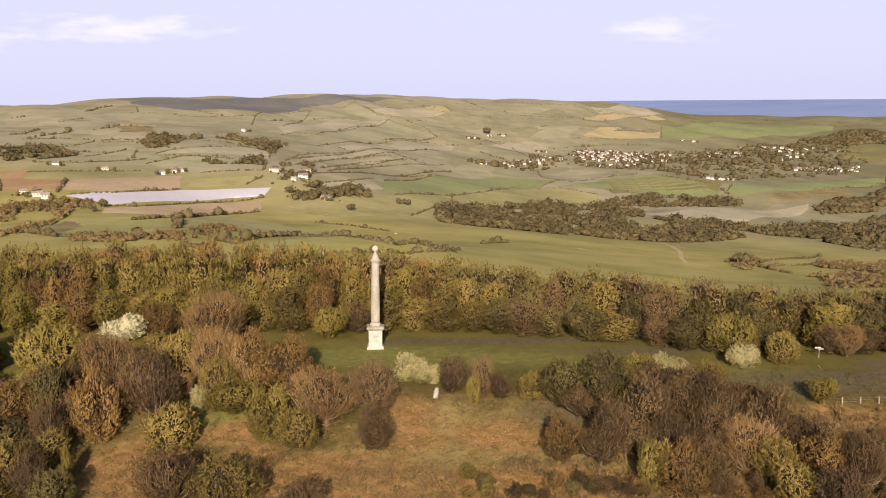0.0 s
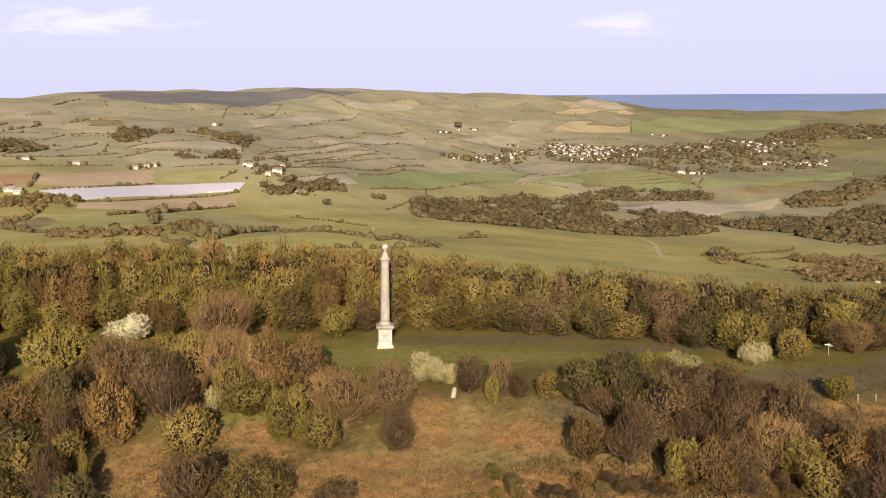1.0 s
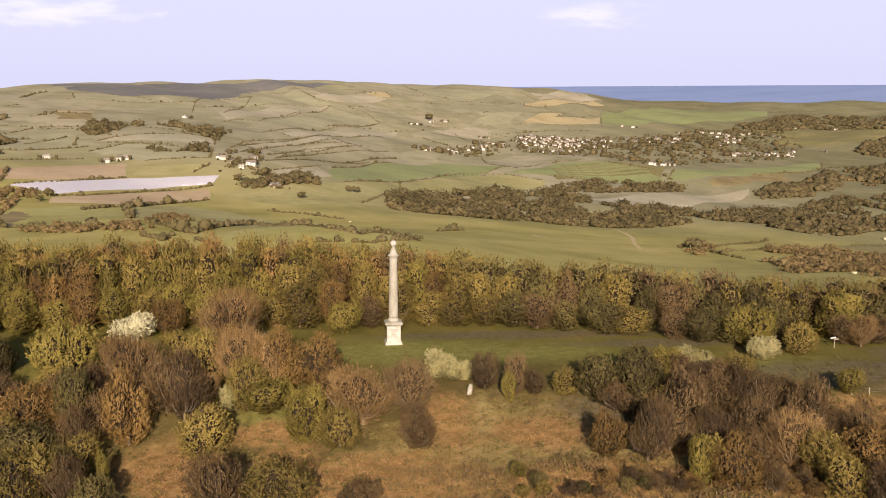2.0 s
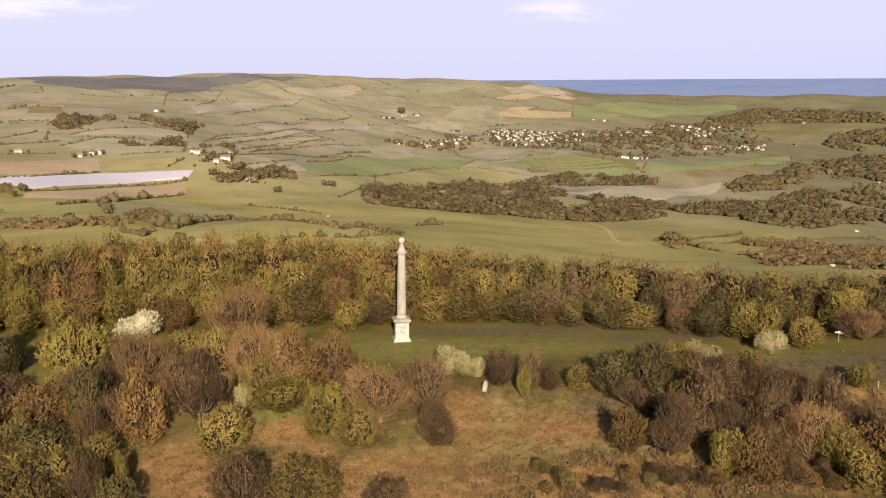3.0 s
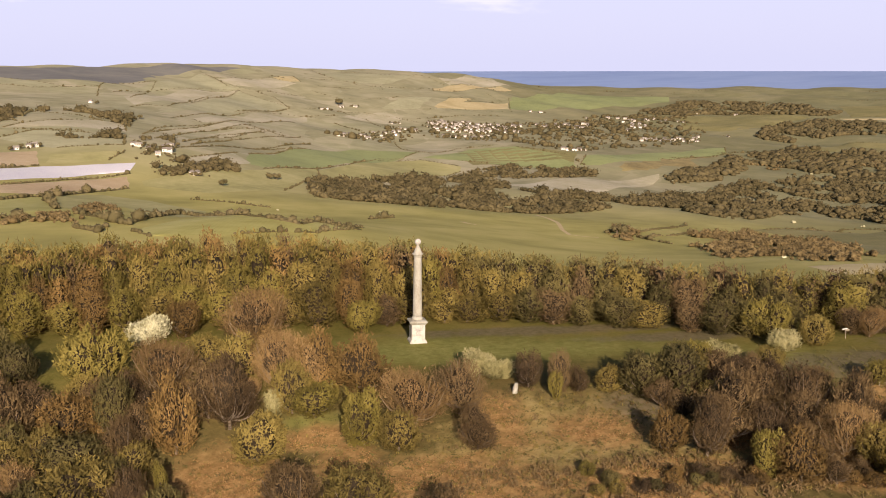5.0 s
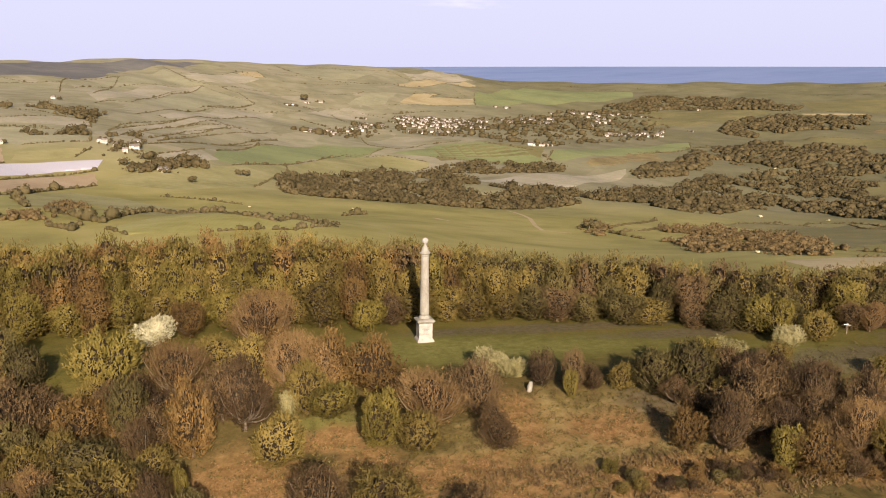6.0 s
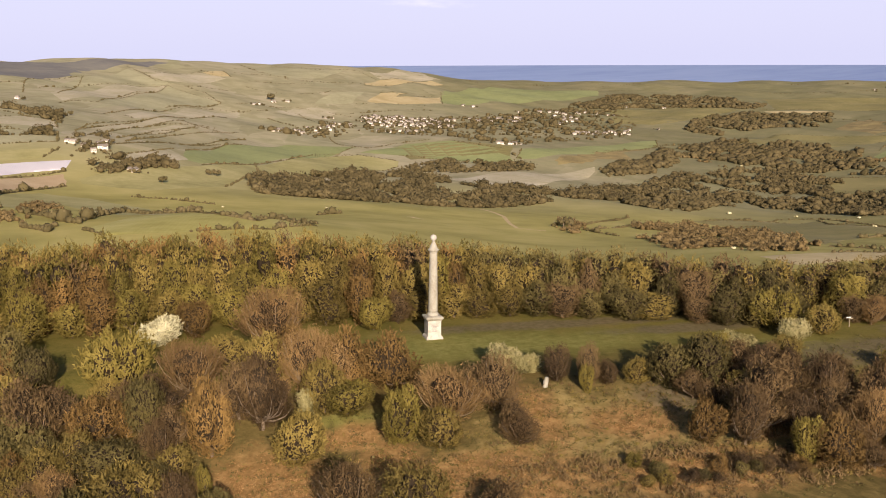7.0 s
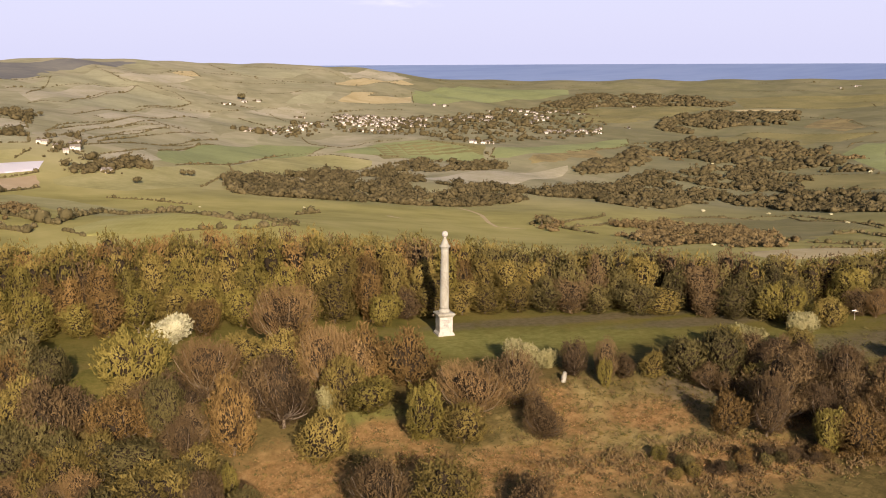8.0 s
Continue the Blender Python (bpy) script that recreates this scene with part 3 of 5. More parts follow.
def hedge(line, size=1.0):
    """A bushy hedgerow along a plan line."""
    x, y = [], []
    for (x1, y1), (x2, y2) in zip(line, line[1:]):
        n = max(2, int(math.hypot(x2 - x1, y2 - y1) / (2.6 * size * max(1.0, math.hypot(x1, y1) / 1500))))
        t = (np.arange(n) + far_rng.uniform(-0.3, 0.3, n)) / n
        keep = far_rng.random(n) < (0.8 if y1 < 1500 else 0.6)
        x.append((x1 + (x2 - x1) * t + far_rng.normal(0, 0.7, n))[keep])
        y.append((y1 + (y2 - y1) * t + far_rng.normal(0, 0.7, n))[keep])
    x, y = np.concatenate(x), np.concatenate(y)
    rad = far_rng.uniform(0.8, 1.7, len(x)) * size
    big = far_rng.random(len(x)) < 0.06
    rad[big] *= far_rng.uniform(1.6, 2.4, big.sum())
    # the dense foot of the hedge, unbroken along the line
    vs, fs = [], []
    for (x1, y1), (x2, y2) in zip(line, line[1:]):
        long = math.hypot(x2 - x1, y2 - y1)
        n = max(2, int(long / 5))
        t = np.linspace(0, 1, n + 1)
        px, py = x1 + (x2 - x1) * t + far_rng.normal(0, 0.3, n + 1), y1 + (y2 - y1) * t + far_rng.normal(0, 0.3, n + 1)
        g = ground_z(px, py)
        ox, oy = -(y2 - y1) / long * 0.7 * size, (x2 - x1) / long * 0.7 * size
        high = far_rng.uniform(0.1, 1.0, n + 1) * size
        ring = np.stack([np.stack([px + ox, py + oy, g - 0.3], 1), np.stack([px + ox * 0.6, py + oy * 0.6, g + high], 1), np.stack([px - ox * 0.6, py - oy * 0.6, g + high * 0.9], 1), np.stack([px - ox, py - oy, g - 0.3], 1)], 1)
        base = sum(len(v) for v in vs)
        vs.append(ring.reshape(-1, 3))
        for k in range(n):
            if far_rng.random() < (0.3 if y1 < 1500 else 0.72):
                continue
            for j in range(3):
                p = base + k * 4 + j
                fs += [(p, p + 1, p + 5), (p, p + 5, p + 4)]
    tagged(clumps("hedgerow", x, y, rad, 0.9, HEDGE, far_rng, sprays=22 if np.mean(y) < 1150 else 9 if np.mean(y) < 1700 else 4, spray=0.42, sink=0.35, extra=(np.concatenate(vs), np.array(fs, np.int32).reshape(-1, 3))), "unkempt dark hedgerow between fields", "hedge", kind="stuff")


def wood(outline, gap=8.8, size=5.7, tall=0.72, open_share=0.3, label=""):
    """A wood of uneven crowns over a plan outline, with glades and ragged margins."""
    label = label or ("warm brown thorn scrub on the valley slopes" if size < 4 else "distant brown-green spring woodland")
    x, y = scatter(outline, gap, far_rng)
    glade = np.array([noise.noise(Vector((a / 55, b / 75, 3.0))) for a, b in zip(x, y)])
    if len(x) == 0:
        return
    keep = glade > np.quantile(glade, open_share)
    x, y = x[keep] + far_rng.normal(0, 2.0, keep.sum()), y[keep] + far_rng.normal(0, 2.0, keep.sum())
    rad = np.clip(np.exp(far_rng.normal(-0.15, 0.45, len(x))), 0.35, 1.8) * size * np.clip(1 + glade[keep] * 0.4, 0.7, 1.3)
    far = float(np.mean(np.hypot(x, y)))
    tagged(clumps("woodland", x, y, rad, tall, THORN if size < 4 else WOODLAND, far_rng, sprays=24 if far < 1500 else int(np.clip(18 * 1000 / far, 5, 16)), spray=0.32, sink=0.42, boughs=2 if far < 2000 else 1), label, "wood", kind="stuff")


def lone_tree(x, y, r):
    """A tree standing by itself in the fields: short trunk and uneven crown."""
    root = tagged(new("field_tree"), "lone dark green tree standing in open pasture", "tree")
    z = float(ground_z(x, y))
    root.matrix_basis = pose(x, y, z)
    bm = bmesh.new()
    lathe(bm, [(r * 0.12, -0.5), (r * 0.08, r * 0.5), (r * 0.05, r * 1.1)], seg=7)
    part("trunk", bm, BARK, root)
    n = 7
    g = far_rng.uniform(0, 6.28, n)
    crown = clumps("crown", x + np.cos(g) * r * 0.5, y + np.sin(g) * r * 0.5, far_rng.uniform(0.4, 0.62, n) * r, 1.0, HEDGE, far_rng, sprays=40, spray=0.3, lift=r * 0.35, boughs=3)
    crown.data.transform(Matrix.Translation((-x, -y, -z)))
    crown.parent = root


def may_bush(x, y, r):
    """A flowering thorn among the fields."""
    r *= 0.6
    n = 5
    g = far_rng.uniform(0, 6.28, n)
    ob = clumps("hawthorn", x + np.cos(g) * r * 0.6, y + np.sin(g) * r * 0.6, far_rng.uniform(0.5, 0.8, n) * r, 0.8, LEAF["blossom"], far_rng, sprays=30, spray=0.3)
    tagged(ob, "pale flowering hawthorn bush by a hedge", "bush", "hawthorns of the valley")


field(SOIL, [(-511, 1193), (-433, 1178), (-408, 1091), (-464, 1081)])
field(SOIL, [(-544, 1271), (-510, 1274), (-484, 1190), (-513, 1199)])
field(PLOUGH, [(-432, 1178), (-400, 1214), (-371, 1273), (-335, 1305), (-311, 1207), (-339, 1148), (-366, 1100), (-405, 1091)])
field(SHEETING, [(-387, 1053), (-381, 1070), (-344, 1121), (-305, 1197), (-261, 1237), (-217, 1265), (-218, 1218), (-253, 1183), (-295, 1106), (-329, 1021), (-350, 1033)])
field(PLOUGH, [(-328, 993), (-297, 1046), (-263, 1137), (-217, 1193), (-207, 1133), (-241, 1064), (-262, 982), (-319, 957)])
field(YELLOW, [(-323, 910), (-257, 968), (-208, 778), (-246, 734), (-271, 752)])
field(GRASS, [(-251, 978), (-219, 1049), (-173, 1030), (-114, 941), (-86, 684), (-183, 929), (-191, 766), (-227, 891)])
field(SCRUB, [(-316, 780), (-328, 888), (-312, 879), (-274, 759), (-296, 753)])
field(STUBBLE, [(-652, 2072), (-589, 2114), (-551, 1972), (-605, 1924)])
field(SCRUB, [(-602, 1914), (-548, 1961), (-513, 1832), (-568, 1806)])
field(STRAW, [(-428, 1515), (-413, 1561), (-334, 1685), (-288, 1674), (-272, 1572), (-349, 1554)])
field(PASTURE, [(-576, 1457), (-556, 1680), (-490, 1671), (-471, 1572), (-524, 1540)])
field(PASTURE, [(-412, 1428), (-382, 1505), (-262, 1491), (-245, 1371), (-323, 1332)])
field(GRASS, [(-315, 1281), (-237, 1328), (-248, 1265), (-306, 1216)])
field(STRAW, [(-380, 2281), (-288, 2705), (-174, 2859), (-257, 2414), (-337, 2131)])
field(PASTURE, [(-252, 2359), (-173, 2849), (-41, 2685), (-164, 2361), (-288, 2001)])
field(STRAW, [(-215, 1960), (-126, 2397), (-2, 2587), (-2, 2524), (-195, 1931)])
field(STRAW, [(-242, 1613), (-161, 1989), (-114, 2062), (-192, 1755)])
field(STRAW, [(-193, 1674), (-111, 2017), (-82, 2010), (-164, 1716)])
field(STRAW, [(-181, 1306), (-120, 1486), (-90, 1414), (-155, 1280)])
field(LUSH, [(-99, 1523), (-41, 1806), (71, 2023), (200, 2018), (160, 1930), (42, 1704), (-77, 1404), (-99, 1403)])
field(GRASS, [(-199, 1175), (-76, 1376), (-3, 1598), (-2, 1449), (-49, 1212), (-123, 1122), (-193, 1148)])
field(STUBBLE, [(-90, 3230), (-31, 3319), (-12, 3188), (-66, 3150)])
# outline of the cloud shadow on the far down, painted as a darker field
field(SHADED_MOOR, [(-920, 2960), (-786, 2985), (-634, 3165), (-438, 3182), (-246, 3407), (-186, 3388), (-322, 3115), (-409, 2970), (-395, 2777), (-452, 2585), (-552, 2536), (-622, 2464), (-777, 2584)])
field(STUBBLE, [(417, 3469), (480, 3575), (698, 3772), (726, 3695), (405, 3362)])
field(STUBBLE, [(351, 2983), (433, 3220), (528, 3301), (473, 3181), (636, 3325), (596, 3113)])
field(LUSH, [(661, 3433), (933, 3863), (1342, 3819), (1271, 3612), (909, 3363), (597, 3097)])
field(STRAW, [(89, 2724), (207, 2855), (248, 2772), (229, 2722)])
field(LUSH, [(197, 1935), (307, 2087), (402, 2085), (484, 1983), (471, 1881), (386, 1883), (261, 1917)])
field(LUSH, [(483, 1897), (519, 1987), (936, 2319), (885, 2190), (695, 2020), (515, 1887)])
field(GRASS, [(-18, 1515), (111, 1877), (195, 1910), (254, 1846), (244, 1792), (69, 1525), (-17, 1375)])
field(STRAW, [(244, 1553), (607, 1822), (595, 1785), (426, 1537), (355, 1479)])
field(STRAW, [(446, 1501), (681, 1705), (662, 1681), (426, 1404)])
field(DARK_PASTURE, [(1136, 3146), (1345, 3207), (1497, 3025), (1168, 2702), (1088, 2699), (1010, 2790)])
field(DARK_PASTURE, [(1083, 2295), (1293, 2418), (1507, 2187), (1411, 2173), (1259, 2093), (1114, 2235)])
field(DARK_PASTURE, [(1019, 1729), (1134, 1641), (1018, 1480), (915, 1544)])
field(LUSH, [(1244, 1937), (1357, 2018), (1386, 1992), (1145, 1657), (1180, 1791)])
field(STUBBLE, [(1553, 2959), (1704, 2838), (1678, 2812), (1553, 2921)])
field(DARK_PASTURE, [(1735, 3316), (2138, 3040), (1940, 2763), (1594, 2960)])
field(DARK_PASTURE, [(487, 1077), (685, 1133), (541, 901), (376, 698), (447, 873)])
field(STUBBLE, [(254, 570), (319, 595), (383, 611), (343, 556), (248, 517)])
field(SCRUB, [(1499, 2492), (1694, 2639), (1594, 2358), (1458, 2257)])
wood([(-16, 1320), (69, 1525), (134, 1624), (256, 1727), (263, 1436), (325, 1403), (437, 1468), (678, 1668), (561, 1374), (474, 1365), (297, 1202), (228, 1168), (132, 1115), (-14, 1170)])
wood([(253, 1783), (350, 1863), (468, 1868), (495, 1810), (402, 1679), (267, 1677)])
wood([(1074, 3255), (1224, 3450), (1440, 3593), (1317, 3282), (1114, 3133)])
wood([(1072, 3336), (1325, 3583), (1575, 3472), (1632, 3105), (1574, 2997), (1493, 3059), (1230, 3284), (1121, 3185)])
wood([(1114, 2581), (1296, 2838), (1476, 2927), (1671, 2784), (1519, 2553), (1182, 2492)])
wood([(606, 1794), (738, 1933), (901, 2178), (1089, 2309), (1204, 2158), (1279, 2048), (1162, 1803), (1134, 1673), (1045, 1769), (960, 1908), (893, 1860), (821, 1936), (699, 1777), (601, 1730)])
wood([(495, 1456), (668, 1706), (805, 1814), (922, 1787), (972, 1662), (918, 1555), (980, 1427), (783, 1156), (734, 1196), (771, 1415), (720, 1458), (554, 1287), (427, 1201)])
wood([(299, 848), (423, 1041), (466, 939), (360, 677), (303, 694)], 5.5, 2.6, 0.8, 0.35)
wood([(251, 953), (283, 1010), (273, 930), (242, 851), (237, 901)], 5.5, 2.6, 0.8, 0.35)
wood([(-421, 979), (-380, 1025), (-341, 1040), (-344, 964), (-319, 795), (-319, 739)], 5.5, 2.6, 0.8, 0.35)
wood([(-645, 1512), (-610, 1534), (-524, 1540), (-520, 1408), (-574, 1344)])
wood([(-485, 1660), (-490, 1740), (-453, 1769), (-418, 1577), (-452, 1569)])
wood([(-342, 1445), (-274, 1509), (-256, 1433), (-317, 1410)])
wood([(-452, 1830), (-370, 1840), (-288, 1788), (-274, 1643), (-315, 1685), (-354, 1760), (-424, 1755)])
wood([(-207, 1232), (-178, 1287), (-103, 1372), (-93, 1332), (-156, 1227), (-199, 1183)])
wood([(-195, 764), (-202, 915), (-175, 863), (-167, 740)], 5.5, 2.6, 0.8, 0.35)
wood([(-288, 716), (-246, 734), (-189, 742), (-170, 688), (-187, 671), (-242, 703)], 5.5, 2.6, 0.8, 0.35)
field(YELLOW, [(-135, 653), (-110, 704), (-82, 698), (-58, 680), (-34, 672), (-16, 681), (-2, 667), (-27, 629), (-74, 616), (-120, 624)])
field(PASTURE, [(-538, 1381), (-522, 1506), (-462, 1547), (-443, 1468), (-498, 1391)])
field(STRAW, [(79, 2663), (142, 2808), (241, 2747), (221, 2677), (157, 2672)])
field(PASTURE, [(-744, 2505), (-666, 2508), (-512, 2403), (-584, 2338), (-693, 2353)])
field(PASTURE, [(-419, 2383), (-378, 2718), (-289, 3076), (-221, 2924), (-158, 2886), (-338, 2629)])
field(STRAW, [(-234, 2983), (-108, 3224), (-23, 3150), (-129, 2920), (-189, 2907)])
field(PASTURE, [(50, 3659), (383, 3724), (284, 3465), (115, 3328)])
field(STRAW, [(470, 3717), (738, 4190), (743, 3820), (491, 3586)])
field(PASTURE, [(269, 3080), (380, 3194), (314, 2962), (191, 2868)])
field(SCRUB, [(561, 1892), (677, 2027), (850, 2150), (620, 1871), (542, 1836)])
wood([(344, 992), (387, 1015), (390, 842), (386, 754), (301, 598), (264, 609), (237, 639), (287, 829)], 5.5, 2.6, 0.8, 0.35)
field(DARK_PASTURE, [(266, 2031), (343, 2087), (431, 2068), (509, 2016), (477, 1922), (376, 1932), (279, 1868)])
field(DARK_PASTURE, [(440, 1060), (666, 1182), (587, 895), (540, 899), (392, 708), (481, 954)])
wood([(805, 2043), (1102, 2120), (1264, 1947), (1217, 1806), (1120, 1924), (877, 1932)], 5.5, 2.6, 0.8, 0.35)
wood([(869, 1819), (1082, 1861), (1000, 1654), (840, 1639)])
wood([(532, 2614), (597, 2783), (676, 2785), (835, 3082), (1224, 3450), (1440, 3593), (1317, 3282), (966, 2949), (837, 2666), (636, 2339), (531, 2313)], 27.0, 5.6)
wood([(-258, 1279), (-188, 1417), (-175, 1350), (-221, 1276)], 27.0, 5.6)
hedge([(-709, 2333), (-621, 2339), (-573, 2341), (-513, 2411)])
hedge([(-751, 2033), (-742, 2083), (-730, 2119)])
hedge([(-670, 1655), (-636, 1718), (-555, 1709), (-534, 1712)])
hedge([(-714, 1675), (-700, 1730), (-730, 1880)], 1.9)
hedge([(-668, 1671), (-668, 1742), (-650, 1797), (-672, 1873)], 1.9)
hedge([(-582, 1630), (-569, 1696), (-534, 1712), (-500, 1690)])
hedge([(-427, 1508), (-379, 1509), (-310, 1524)])
hedge([(-534, 1350), (-495, 1384), (-460, 1436), (-424, 1471)])
hedge([(-507, 1461), (-481, 1568)])
hedge([(-504, 1257), (-459, 1280), (-395, 1344)])
hedge([(-427, 1634), (-438, 1728), (-432, 1782)], 1.9)
hedge([(-487, 1646), (-422, 1583)], 1.9)
hedge([(-795, 2305), (-814, 2455), (-802, 2519)], 1.9)
hedge([(-880, 2123), (-858, 2154)], 1.9)
hedge([(-819, 2026), (-789, 2034)])
hedge([(-620, 1835), (-599, 1877), (-610, 1946)], 1.9)
hedge([(-434, 1732), (-371, 1736), (-324, 1682)])
hedge([(-512, 2403), (-461, 2471), (-458, 2528)])
hedge([(-428, 2262), (-459, 2476), (-463, 2558), (-371, 2780)])
hedge([(-363, 2266), (-361, 2594), (-371, 2780)])
hedge([(-338, 2074), (-322, 2148), (-279, 2167), (-261, 2430), (-229, 2654)])
hedge([(-289, 3113), (-242, 2993), (-204, 2893), (-157, 2879), (-134, 2870), (-80, 2810), (-44, 2669)])
hedge([(-243, 3003), (-168, 3083), (-92, 3254), (-7, 3182)])
hedge([(-337, 2620), (-256, 2795), (-187, 2863)])
hedge([(-134, 2870), (-6, 2979)])
hedge([(-247, 1917), (-206, 2122), (-132, 2409), (-60, 2569), (22, 2584)])
hedge([(-144, 2402), (-44, 2669)])
hedge([(-247, 1561), (-244, 1686), (-214, 1807), (-169, 1953), (-120, 2193), (-30, 2391)])
hedge([(-225, 1502), (-190, 1762), (-145, 1913), (-89, 2011)])
hedge([(-188, 1518), (-156, 1802), (-87, 1967)])
hedge([(-175, 1484), (-135, 1777), (-56, 1975), (-15, 2090)])
hedge([(-122, 2039), (-89, 2011), (-46, 2010)])
hedge([(-110, 2005), (-58, 2064)])
hedge([(-218, 1314), (-160, 1490), (-4, 1993)])
hedge([(-184, 1295), (-149, 1383), (-114, 1507)])
hedge([(-101, 1675), (-51, 1793), (-3, 1870)])
hedge([(-76, 1387), (-34, 1495), (24, 1647), (51, 1699), (108, 1901), (149, 1916), (184, 1913), (226, 1876), (254, 1851)])
hedge([(176, 2278), (171, 2066), (220, 2007), (286, 2108), (366, 2115)])
hedge([(31, 3675), (83, 3423), (167, 3309)])
hedge([(-7, 3322), (99, 3354), (169, 3351)])
hedge([(129, 3738), (282, 3689), (404, 3741), (438, 3699), (479, 3563)])
hedge([(43, 3158), (163, 3224), (251, 3270)])
hedge([(18, 3069), (88, 2995), (151, 2993), (253, 3084), (272, 3119)])
hedge([(479, 3563), (683, 3765)])
hedge([(202, 3316), (313, 3389), (443, 3427)], 1.9)
hedge([(439, 3261), (493, 3279), (490, 3198), (626, 3345)])
hedge([(591, 3449), (614, 3374), (622, 3343)])
hedge([(321, 2958), (472, 3031), (595, 3046)])
hedge([(-6, 2692), (67, 2755), (143, 2823), (229, 2786), (282, 2722)])
hedge([(96, 2763), (151, 2705), (167, 2509)])
hedge([(-5, 2582), (79, 2663)])
hedge([(175, 2631), (241, 2594), (262, 2467)])
hedge([(62, 2525), (122, 2389), (93, 2293)], 1.9)
hedge([(288, 2785), (387, 2865), (533, 2924)], 1.9)
hedge([(1168, 4080), (1234, 4052)], 1.9)
hedge([(876, 4016), (933, 3901), (1130, 4020)])
hedge([(1366, 3913), (1553, 3881)])
hedge([(1216, 3890), (1471, 3761)])
hedge([(1335, 3710), (1336, 3606)])
hedge([(485, 1942), (489, 1894), (476, 1863)], 1.9)
hedge([(-159, 867), (-122, 873), (-65, 682), (-35, 658)], 1.9)
hedge([(-137, 1061), (-102, 1048), (-60, 1008)])
hedge([(-53, 669), (-34, 653), (-16, 697), (-7, 680), (4, 670)], 1.9)
hedge([(24, 898), (50, 941)], 1.9)
hedge([(-30, 684), (-20, 679), (-7, 663), (7, 698)])
hedge([(240, 921), (261, 952), (255, 894)], 1.9)
hedge([(261, 890), (273, 841)])
hedge([(279, 940), (330, 1012), (377, 1082)])
hedge([(270, 900), (305, 919), (378, 1022)])
hedge([(454, 1061), (509, 1089), (631, 1216), (676, 1198), (683, 1171), (683, 1090), (602, 910)])
hedge([(471, 1003), (498, 994)])
hedge([(363, 670), (376, 656), (393, 624)], 1.9)
hedge([(510, 859), (545, 871), (536, 819)], 1.9)
hedge([(868, 2192), (955, 2236), (1056, 2301)])
hedge([(1294, 1993), (1428, 2127), (1443, 2071)])
hedge([(1560, 2995), (1703, 2883), (1808, 2839), (1887, 2789)])
hedge([(1811, 3422), (1943, 3278), (2135, 3375), (2255, 3203)])
hedge([(1635, 2741), (1645, 2564), (1617, 2447), (1603, 2334)])
hedge([(2019, 2979), (1901, 2755)])
hedge([(1140, 4070), (1194, 4058)], 1.9)
hedge([(2096, 3791), (2134, 3752)], 1.9)
hedge([(2208, 3636), (2294, 3585)], 1.9)
hedge([(-184, 749), (-168, 733), (-142, 684), (-132, 766), (-132, 903)], 1.9)
hedge([(-172, 675), (-154, 651), (-155, 683)], 1.9)
hedge([(-275, 913), (-248, 983), (-230, 1069), (-206, 1125)], 1.9)
hedge([(-239, 908), (-252, 976), (-207, 790)], 1.9)
hedge([(-337, 802), (-279, 741), (-239, 741), (-194, 723), (-179, 707)], 1.9)
hedge([(-404, 1076), (-413, 1117), (-431, 1180)], 1.9)
hedge([(-382, 1063), (-353, 1097), (-309, 1200)])
hedge([(-334, 1002), (-304, 1029), (-272, 1125), (-215, 1210)])
hedge([(-336, 1151), (-319, 1178)], 1.9)
field(TRACK, [(228, 1142), (222, 1069), (218, 1003), (205, 934), (201, 895), (210, 888), (222, 884), (221, 880), (208, 884), (197, 894), (201, 934), (214, 1004), (218, 1070), (223, 1142)], name="track")
field(TRACK, [(116, 954), (119, 937), (124, 929), (120, 927), (114, 936), (111, 953)], name="track")
field(TRACK, [(-71, 1257), (-83, 1258), (-96, 1261), (-95, 1266), (-82, 1263), (-71, 1262)], name="track")
lone_tree(-115, 1186, 5.7)
lone_tree(-67, 1305, 5.6)
lone_tree(-58, 1310, 6.3)
lone_tree(-6, 1370, 6.6)
lone_tree(4, 1400, 6.0)
lone_tree(79, 1527, 8.2)
lone_tree(-331, 999, 5.1)
lone_tree(-329, 964, 4.9)
lone_tree(88, 2891, 12.3)
lone_tree(-280, 1776, 5.7)
lone_tree(248, 915, 6.2)
wood([(288, 2645), (571, 2804), (838, 3084), (1042, 3324), (1215, 3321), (1042, 2685), (848, 2304), (712, 2257), (435, 2074), (350, 2231), (266, 2321)], 27.0, 5.6)
wood([(19, 2182), (273, 2633), (253, 2320), (111, 2180), (29, 2104)], 27.0, 5.6)
wood([(-249, 1411), (-205, 1594), (-175, 1360), (-222, 1297)], 27.0, 5.6)
may_bush(188, 1214, 3.3)
may_bush(210, 1206, 3.9)
may_bush(250, 1248, 3.4)
may_bush(596, 1278, 4.6)
may_bush(665, 1233, 3.8)
may_bush(596, 963, 3.7)
may_bush(714, 1170, 3.7)
may_bush(1125, 1673, 6.5)
may_bush(923, 1879, 4.5)
may_bush(294, 634, 3.1)
may_bush(276, 645, 2.3)
may_bush(611, 1759, 5.0)
may_bush(230, 1202, 3.3)
may_bush(42, 996, 2.1)
may_bush(-58, 682, 1.5)
may_bush(-53, 980, 2.1)
may_bush(-136, 903, 2.0)


